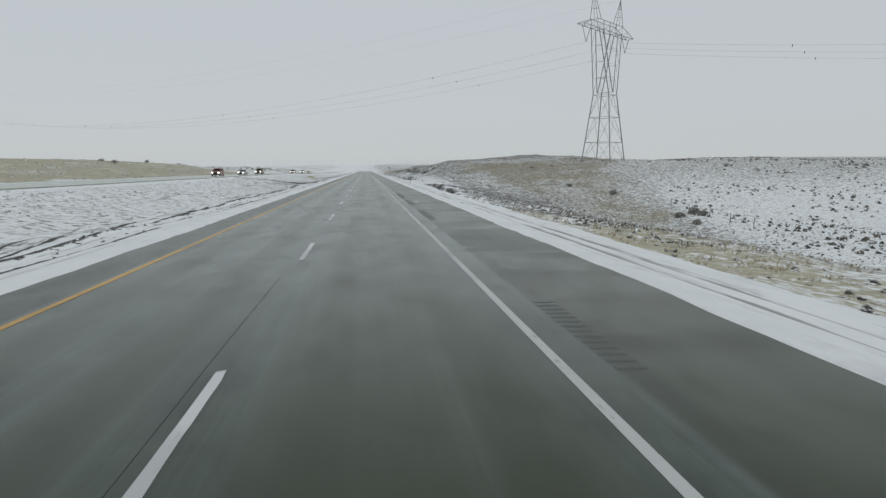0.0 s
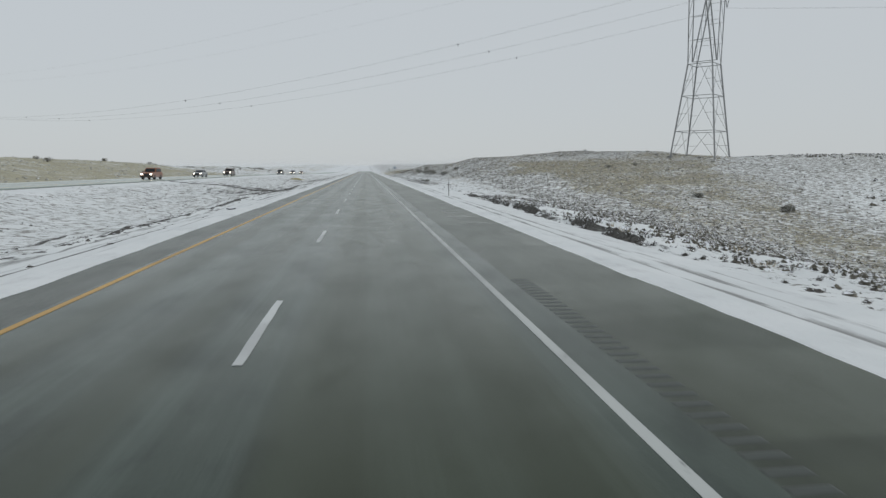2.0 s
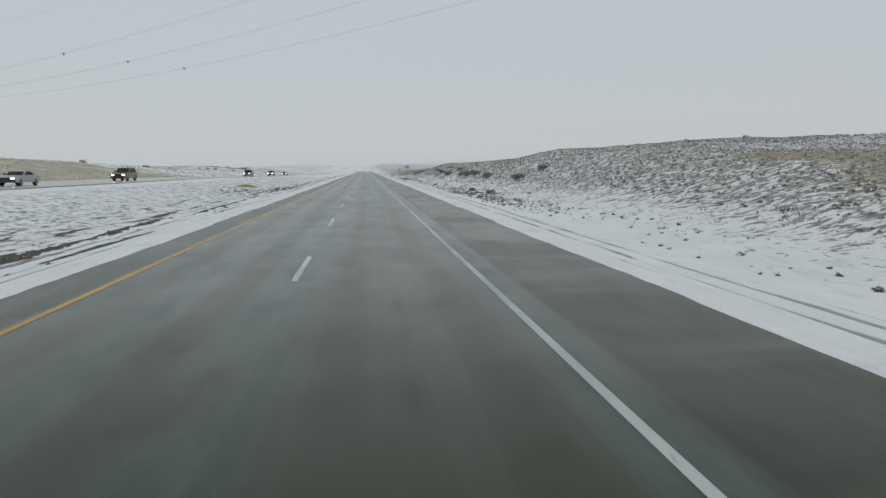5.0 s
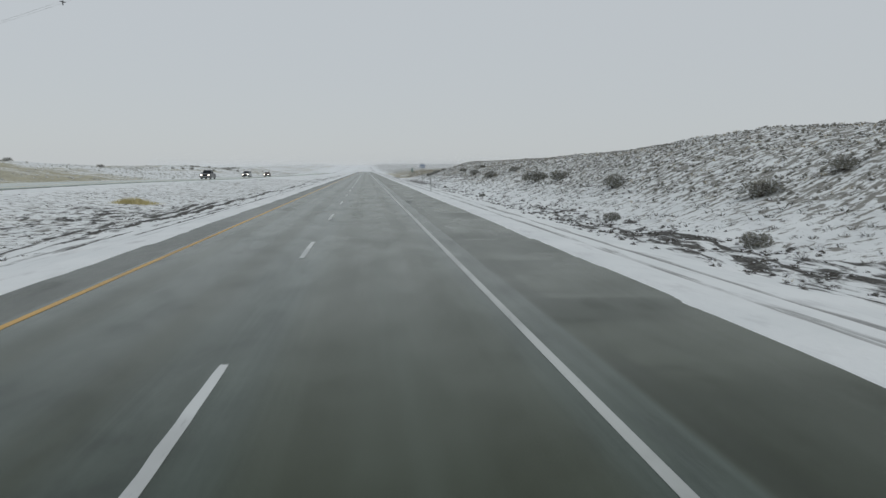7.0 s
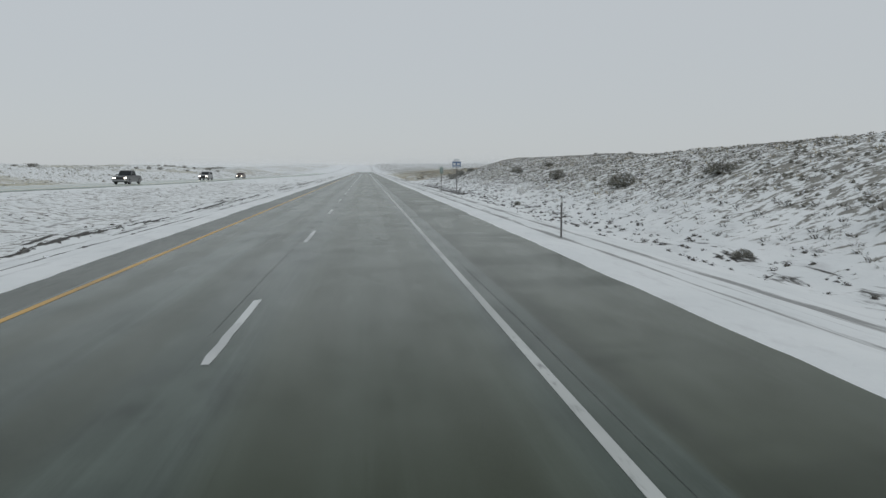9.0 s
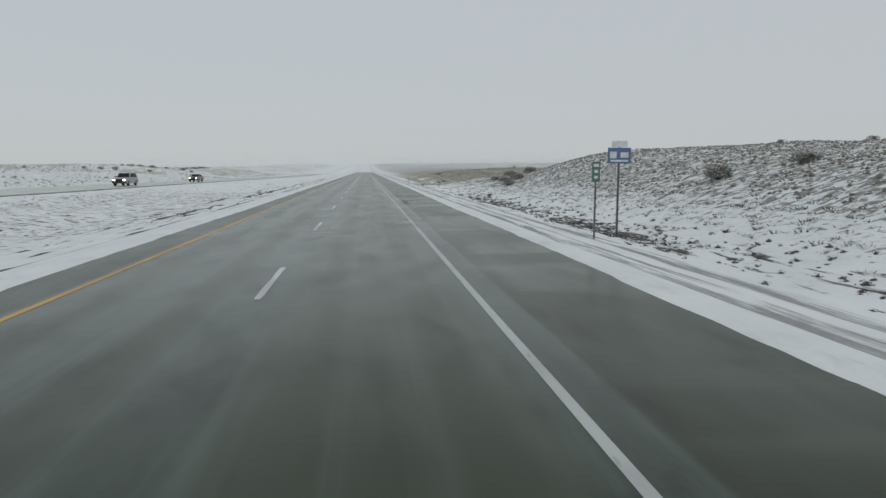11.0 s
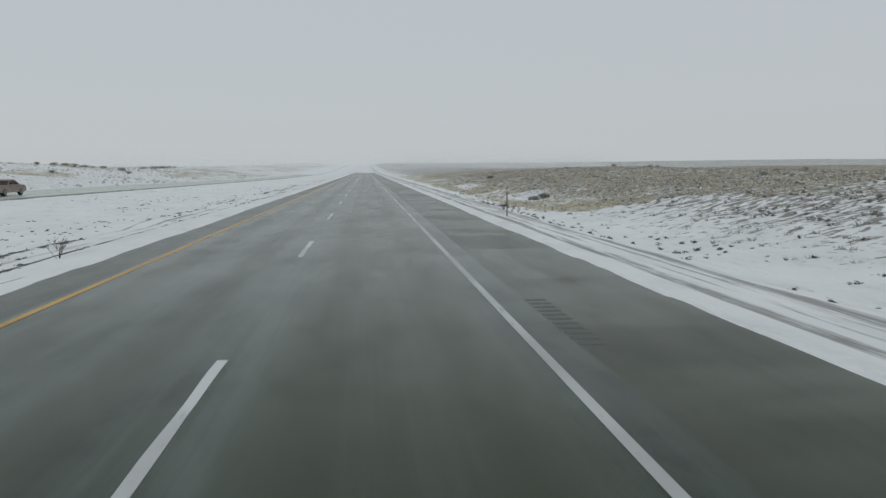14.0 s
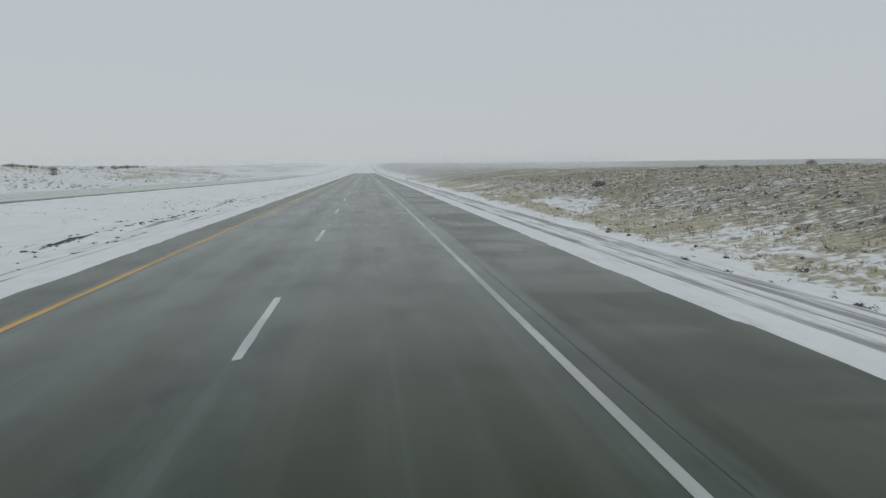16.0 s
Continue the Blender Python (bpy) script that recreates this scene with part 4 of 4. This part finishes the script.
bushes = []
for seed in range(8):
    ob = tagged(new("sagebrush"), "rounded grey-brown sagebrush standing in thin snow", "shrub", "large sagebrush")
    part("stems", sage_stems(seed, 1.0), TWIG, ob, "bare woody stems")
    part("foliage", sage_mesh("foliage", seed, 1.0, 2600 if seed < 4 else 600, SAGE_BIG), SAGE_BIG, ob)
    bushes.append(ob)
spots_big = [(45.6, 85.6, 1.5), (45.9, 83.6, 1.2), (41.8, 82.2, 1.3), (41.3, 76.4, 1.0), (41, 104, 1.1), (36, 112, 0.9), (16.5, 219.7, 1.75), (17.0, 213.8, 1.25), (15.9, 198.5, 1.3), (16.6, 183.7, 1.3),
             (19.2, 182.3, 1.0), (12.4, 177.4, 0.75), (12.6, 190.3, 0.7), (16.3, 243.2, 1.35), (17.6, 233.6, 1.15), (17.1, 259.4, 1.2), (18.6, 280.6, 1.3), (21.6, 278.0, 1.0), (17.1, 325.9, 1.15), (17.5, 321.6, 1.3),
             (19.2, 331.6, 1.3), (16.9, 331.0, 0.9), (20.3, 326.6, 1.2), (15.3, 316.0, 1.0), (11.8, 308.4, 0.45), (14.6, 368.4, 0.75), (13.6, 367.7, 0.6), (10.3, 364, 0.42), (18.4, 412, 0.9), (11.3, 249.7, 0.45), (11.5, 221.5, 0.5)]
NEAR_BUSHES = len(spots_big)
rng = random.Random(11)
for i in range(46):
    spots_big.append((rng.uniform(33, 62), rng.uniform(120, 430), rng.uniform(0.5, 0.9)))
for i in range(22):
    spots_big.append((rng.uniform(-110, -78), rng.uniform(60, 520), rng.uniform(1.0, 2.2)))
# thick shrubs on the bank beyond the opposite road, most of them along its crest
spots_big += [(-74.4, 527.1, 2.0), (-76.2, 530.4, 1.6), (-94.6, 535.4, 1.9), (-83.5, 535.9, 1.3), (-85.5, 542.2, 1.6), (-67.1, 510.7, 1.5), (-71.0, 474.0, 1.2)]
for start, stop in ((520, 533), (541, 557), (606, 646)):
    for i in range(int((stop - start) / 2.6)):
        spots_big.append((rng.uniform(-97, -90), start + 2.6 * i + rng.uniform(-1, 1), rng.uniform(1.3, 2.1)))
for i in range(14):
    spots_big.append((rng.uniform(60, 110), rng.uniform(110, 380), rng.uniform(0.9, 1.5)))
used = set()
for i, (x, y, s) in enumerate(spots_big):
    kind = i % 4 + (0 if i < NEAR_BUSHES else 4)
    m = pose(x, y, ground_at(x, y) - 0.05, 0, 0, rng.uniform(0, 360))
    ob = copy_thing(bushes[kind], m) if kind in used else bushes[kind]
    used.add(kind)
    ob.matrix_basis = m @ Matrix.Diagonal((s * rng.uniform(0.9, 1.15), s, s * rng.uniform(0.85, 1.1), 1))


def scatter(name, count, seed, keep, build, material, label, x_range, y_range):
    """Many small plants in one mesh: keep() says how likely one grows at a place."""
    r = np.random.RandomState(seed)
    x, y = r.uniform(*x_range, count), r.uniform(*y_range, count)
    ok = r.uniform(0, 1, count) < keep(x, y)
    x, y = x[ok], y[ok]
    z = height(x, y)
    n = len(x)
    tv, tf = build
    kinds = len(tv)
    pick, turn, size = r.randint(0, kinds, n), r.uniform(0, math.tau, n), r.uniform(0.6, 1.35, n)
    V, F, base = [], [], 0
    for k in range(kinds):
        m = pick == k
        c, s = np.cos(turn[m])[:, None], np.sin(turn[m])[:, None]
        g = size[m][:, None]
        px, py, pz = tv[k][None, :, 0], tv[k][None, :, 1], tv[k][None, :, 2]
        P = np.stack([x[m][:, None] + g * (px * c - py * s), y[m][:, None] + g * (px * s + py * c), z[m][:, None] - 0.03 + g * pz], -1)
        cnt, nv = P.shape[:2]
        V.append(P.reshape(-1, 3))
        F.append((tf[k][None] + (base + np.arange(cnt) * nv)[:, None, None]).reshape(-1, 3))
        base += cnt * nv
    V, F = np.concatenate(V), np.concatenate(F)
    me = bpy.data.meshes.new(name)
    me.vertices.add(len(V))
    me.vertices.foreach_set("co", V.ravel())
    me.loops.add(F.size)
    me.loops.foreach_set("vertex_index", F.ravel())
    me.polygons.add(len(F))
    me.polygons.foreach_set("loop_start", np.arange(0, F.size, 3))
    me.polygons.foreach_set("loop_total", np.full(len(F), 3))
    me.update(calc_edges=True)
    me.materials.append(material)
    return tagged(new(name, me), label, "vegetation", kind="stuff")


def clump(seed, blades, spread_r, tall, width, lean):
    """Triangular blades fanning out of one root."""
    r = np.random.RandomState(seed)
    v = []
    for _ in range(blades):
        a, d = r.uniform(0, math.tau), spread_r * math.sqrt(r.uniform())
        x, y = d * math.cos(a), d * math.sin(a)
        h, b, t = tall * r.uniform(0.5, 1.0) * (1 - 0.5 * d / spread_r), r.uniform(0, math.pi), lean * r.uniform(0.2, 1)
        wx, wy = width * math.cos(b), width * math.sin(b)
        v += [(x - wx, y - wy, 0), (x + wx, y + wy, 0), (x + t * math.cos(a), y + t * math.sin(a), h)]
    return np.array(v), np.arange(len(v)).reshape(-1, 3)


def mound(seed, leaves, rad, tall, leaf):
    """A lumpy low bush: an uneven dome with loose leaf triangles round it."""
    r = np.random.RandomState(seed)
    sx, sy = r.uniform(0.7, 1.3), r.uniform(0.7, 1.3)
    n, v, f = 4, [], []
    for ring, h in ((1.0, 0.0), (0.82, 0.55), (0.42, 0.9)):
        for i in range(n):
            a, k = math.tau * (i + 0.5 * (ring < 0.9)) / n, r.uniform(0.72, 1.15)
            v.append((0.78 * sx * rad * ring * k * math.cos(a), 0.78 * sy * rad * ring * k * math.sin(a), 0.85 * tall * h * r.uniform(0.75, 1.1)))
    for row in (0, n):
        for i in range(n):
            j = (i + 1) % n
            f += [(row + i, row + j, row + n + i), (row + j, row + n + j, row + n + i)]
    v.append((0, 0, 0.85 * tall))
    f += [(2 * n + i, 2 * n + (i + 1) % n, 3 * n) for i in range(n)]
    # cut apart, so that every facet takes its own shade
    v = [v[i] for tri in f for i in tri]
    for _ in range(leaves):
        a, e = r.uniform(0, math.tau), math.asin(r.uniform(-0.1, 1))
        k = r.uniform(0.85, 1.1)
        p = np.array((sx * rad * k * math.cos(e) * math.cos(a), sy * rad * k * math.cos(e) * math.sin(a), max(0.0, tall * k * math.sin(e))))
        for _ in range(3):
            v.append(tuple(p + r.uniform(-leaf, leaf, 3)))
    return np.array(v), np.arange(len(v)).reshape(-1, 3)


def domes(seed, *args):
    made = [mound(seed + i, *args) for i in range(6)]
    return [m[0] for m in made], [m[1] for m in made]


def family(seed, *args):
    made = [clump(seed + i, *args) for i in range(6)]
    return [m[0] for m in made], [m[1] for m in made]


def on_slope(x, y):
    hollow = smoothstep(2, -4, along(y, RIGHT)) * smoothstep(36, 46, x)
    thick = 1.5 * smoothstep(165, 190, y) * smoothstep(345, 325, y) * (0.6 + 0.4 * smoothstep(18, 24, x))
    bare = 1 - 0.55 * smoothstep(17, 25, x) * smoothstep(168, 145, y)
    thick = thick + 1.1 * smoothstep(15, 17.5, x) * smoothstep(27, 22, x) * smoothstep(116, 126, y) * smoothstep(172, 160, y)
    open_snow = 1 - 0.85 * smoothstep(92, 104, y) * smoothstep(172, 155, y) * smoothstep(17.5, 14.5, x)
    near = smoothstep(11, 15, x) + 0.8 * smoothstep(9.6, 10.4, x) * smoothstep(15, 11, x) * smoothstep(118, 105, y)
    patchy = 0.30 + 0.45 * thick + (0.60 - 0.2 * np.minimum(thick, 1)) * (0.5 + 0.5 * lattice_noise(x / 5, y / 6, 21))
    far = np.maximum(smoothstep(70, 45, x), 0.8 * hollow)
    kept = np.where(x > 60, 2.6 * hollow * patchy, near * patchy * far)
    return bare * open_snow * kept * (1 - 0.35 * hollow) * (1 - 0.5 * smoothstep(325, 350, y))


scatter("sagebrush_tufts", 9000, 23, on_slope, family(24, 16, 0.13, 0.20, 0.020, 0.13), SAGE_DARK, "small dark sagebrush tufts in the snow by the ditch", (9.5, 16.5), (20, 440))
scatter("sagebrush_scrub", 72000, 3, on_slope, domes(10, 6, 0.138, 0.15, 0.040), SAGE, "low snow-flecked sagebrush scrub over the slopes", (16, 60), (20, 440))
def in_hollow(x, y):
    low = smoothstep(2, -3, along(y, RIGHT)) * smoothstep(limit_of(y) - 1, limit_of(y) + 5, x)
    return np.maximum(low, smoothstep(62, 76, x) * smoothstep(250, 190, y)) * (0.10 + 0.75 * smoothstep(0.05, 0.6, lattice_noise(x / 7, y / 9, 35)))


scatter("hollow_scrub", 9000, 9, in_hollow, domes(14, 8, 0.36, 0.34, 0.07), SAGE_DARK, "grey sagebrush dotted over the snowy hollow", (36, 140), (50, 250))
scatter("bank_weeds", 1700, 31, lambda x, y: 0.8 * bank_line(y)[1] * np.exp(-((x - bank_line(y)[0] - 0.32) / 0.30) ** 2), family(64, 18, 0.16, 0.26, 0.022, 0.16), DEAD, "dark weeds hanging over the cut bank", (8.2, 12.2), (56, 120))
scatter("slope_scrub", 24000, 13, lambda x, y: smoothstep(9.2, 11, x) * smoothstep(29, 19, x - 0.06 * y) * smoothstep(112, 92, y) * smoothstep(20, 42, y) * (0.55 + 0.5 * lattice_noise(x / 2.6, y / 3.4, 29)), domes(18, 3, 0.14, 0.16, 0.045), SAGE_DARK,
        "dark sagebrush tufts crowding the near grassy slope", (9.2, 36), (18, 128))
scatter("dry_grass", 60000, 4, lambda x, y: cover(x, y)[0] ** 1.5 * smoothstep(8.0, 9, x), family(20, 9, 0.14, 0.30, 0.022, 0.16), STRAW, "pale dry bunchgrass poking through snow", (8, 62), (14, 440))
scatter("dead_weeds", 14000, 5, lambda x, y: cover(x, y)[1] ** 1.3, domes(30, 22, 0.12, 0.10, 0.028), DEAD, "dark dead weeds along the ditch", (8.6, 13), (10, 440))
scatter("median_scrub", 30000, 6, lambda x, y: 0.34 * (1 - 0.7 * smoothstep(318, 345, y)) * smoothstep(-7.8, -11, x) * smoothstep(-27.5, -25, x) * smoothstep(-0.2, 0.7, lattice_noise(x / 4, y / 9, 23)), domes(40, 14, 0.11, 0.06, 0.026), DEAD, "dark weed tufts poking through median snow", (-27, -8), (5, 460))
scatter("ridge_scrub", 8600, 7, lambda x, y: 0.12 + 0.7 * smoothstep(0.0, 0.5, lattice_noise(x / 9, y / 11, 25)) * (1 - 0.6 * smoothstep(320, 260, y)) + 0.35 * smoothstep(430, 470, y) * smoothstep(-60, -72, x), domes(50, 10, 0.34, 0.30, 0.09), RIDGE, "far sagebrush scrub beyond the opposite road", (-120, -48), (40, 680))
scatter("dirt_clods", 30000, 8, lambda x, y: 0.9 * furrow(x, y, -10.05, 0.32, 41, -0.45) + 0.25 * furrow(x, y, -8.35, 0.3, 51, 0.05) + 0.8 * crossing(x, y) + (0.07 + 0.22 * smoothstep(58, 78, y) * smoothstep(138, 122, y) + 0.14 * smoothstep(185, 200, y) * smoothstep(262, 245, y) + 0.22 * smoothstep(330, 342, y) * smoothstep(388, 372, y)) * smoothstep(0.0, 0.6, lattice_noise(x / 2, y / 7, 27)) * smoothstep(-24, -18, x), domes(60, 8, 0.13, 0.07, 0.03), DEAD, "dark frozen dirt clods in the median snow", (-27, -7.8), (14, 430))


def grass_patch():
    """A patch of tall yellowed grass, thin at its borders."""
    r = random.Random(91)
    v, f = [], []
    for _ in range(1500):
        x, y = r.gauss(0, 0.85), r.gauss(0, 0.55)
        h = 0.62 * math.exp(-(x / 1.6) ** 2 - (y / 1.1) ** 2) * r.uniform(0.45, 1.0) + 0.05
        a, lean = r.uniform(0, math.tau), r.uniform(0.05, 0.30)
        w = Vector((math.cos(a + 1.57), math.sin(a + 1.57), 0)) * r.uniform(0.008, 0.016)
        foot = Vector((x, y, -0.06))
        mid, tip = foot + Vector((0.4 * lean * math.cos(a), 0.4 * lean * math.sin(a), 0.62 * h)), foot + Vector((lean * math.cos(a), lean * math.sin(a), h))
        n = len(v)
        v += [foot - w, foot + w, mid + w * 0.8, mid - w * 0.8, tip]
        f += [(n, n + 1, n + 2, n + 3), (n + 3, n + 2, n + 4)]
    return tagged(part("grass_clump", mesh_of("grass_clump", v, f, YELLOW_GRASS), YELLOW_GRASS), "tall yellowed dry grass clump in the snowy median", "grass")


grass_patch().matrix_basis = pose(-17.4, 208.8, ground_at(-17.4, 208.8))


def dead_weed(seed):
    """A bare branching weed stalk."""
    r = random.Random(seed)
    bm = bmesh.new()
    for _ in range(6):
        a, t = r.uniform(0, math.tau), r.uniform(0.05, 0.22)
        mid = Vector((t * math.cos(a), t * math.sin(a), r.uniform(0.16, 0.26)))
        strut(bm, (0, 0, -0.08), mid, 0.009)
        for _ in range(3):
            strut(bm, mid, mid + Vector((r.uniform(-0.14, 0.14), r.uniform(-0.14, 0.14), r.uniform(0.08, 0.18))), 0.006)
    return tagged(part("dead_weed", bm, TWIG), "bare brown weed stalk in the snowy median edge", "weed", "weed stalks")


for i, (x, y) in enumerate(((-7.83, 334.0), (-9.4, 337.5))):
    dead_weed(100 + i).matrix_basis = pose(x, y, ground_at(x, y))


def tyre_scrap():
    """A torn strip of tyre tread, curled up at its ends."""
    bm = bmesh.new()
    n, rows = 10, []
    for i in range(n + 1):
        t = i / n - 0.5
        x, z = 0.50 * t, 0.0 + 0.16 * t * t
        w = 0.14 - 0.07 * abs(t) + 0.012 * math.sin(i * 2.1)
        rows.append([bm.verts.new((x, s * w, z + h)) for s, h in ((-1, 0), (1, 0), (1, 0.05), (-1, 0.05))])
    for a, b in zip(rows, rows[1:]):
        for k in range(4):
            bm.faces.new((a[k], a[(k + 1) % 4], b[(k + 1) % 4], b[k]))
    bm.faces.new(rows[0][::-1])
    bm.faces.new(rows[-1])
    bmesh.ops.recalc_face_normals(bm, faces=bm.faces[:])
    return tagged(part("tyre_scrap", bm, RUBBER), "torn black strip of tyre tread lying in the snow", "tyre scrap")


tyre_scrap().matrix_basis = pose(-7.75, 82.7, ground_at(-7.75, 82.7), 0, 0, 14)


# ---------------------------------------------------------------- blowing snow as distance haze
def snow_haze():
    """Loose flakes low over the road, larger farther on to stand in for haze."""
    r = np.random.RandomState(77)
    n = 260000
    y = 385 + 1100 * r.uniform(0, 1, n)
    x = r.uniform(-1, 1, n) * (56 + 0.33 * (y - 385)) - 8
    z = height(x, y) + np.minimum(r.exponential(3.4, n), 15.0) * smoothstep(380, 700, y)
    z = np.maximum(z, 0.0) + 0.02
    size = (0.02 + 0.21 * smoothstep(400, 880, y)) * r.uniform(0.7, 1.3, n)
    P = np.stack([x, y, z], -1)[:, None, :] + size[:, None, None] * r.uniform(-1, 1, (n, 3, 3))
    me = bpy.data.meshes.new("snow_haze")
    me.vertices.add(3 * n)
    me.vertices.foreach_set("co", P.ravel())
    me.loops.add(3 * n)
    me.loops.foreach_set("vertex_index", np.arange(3 * n))
    me.polygons.add(n)
    me.polygons.foreach_set("loop_start", np.arange(0, 3 * n, 3))
    me.polygons.foreach_set("loop_total", np.full(n, 3))
    me.update(calc_edges=True)
    me.materials.append(FLAKE)
    return tagged(new("snow_haze", me), "blowing white snow flakes standing in for haze over the distant road", "snow", kind="stuff")


snow_haze()
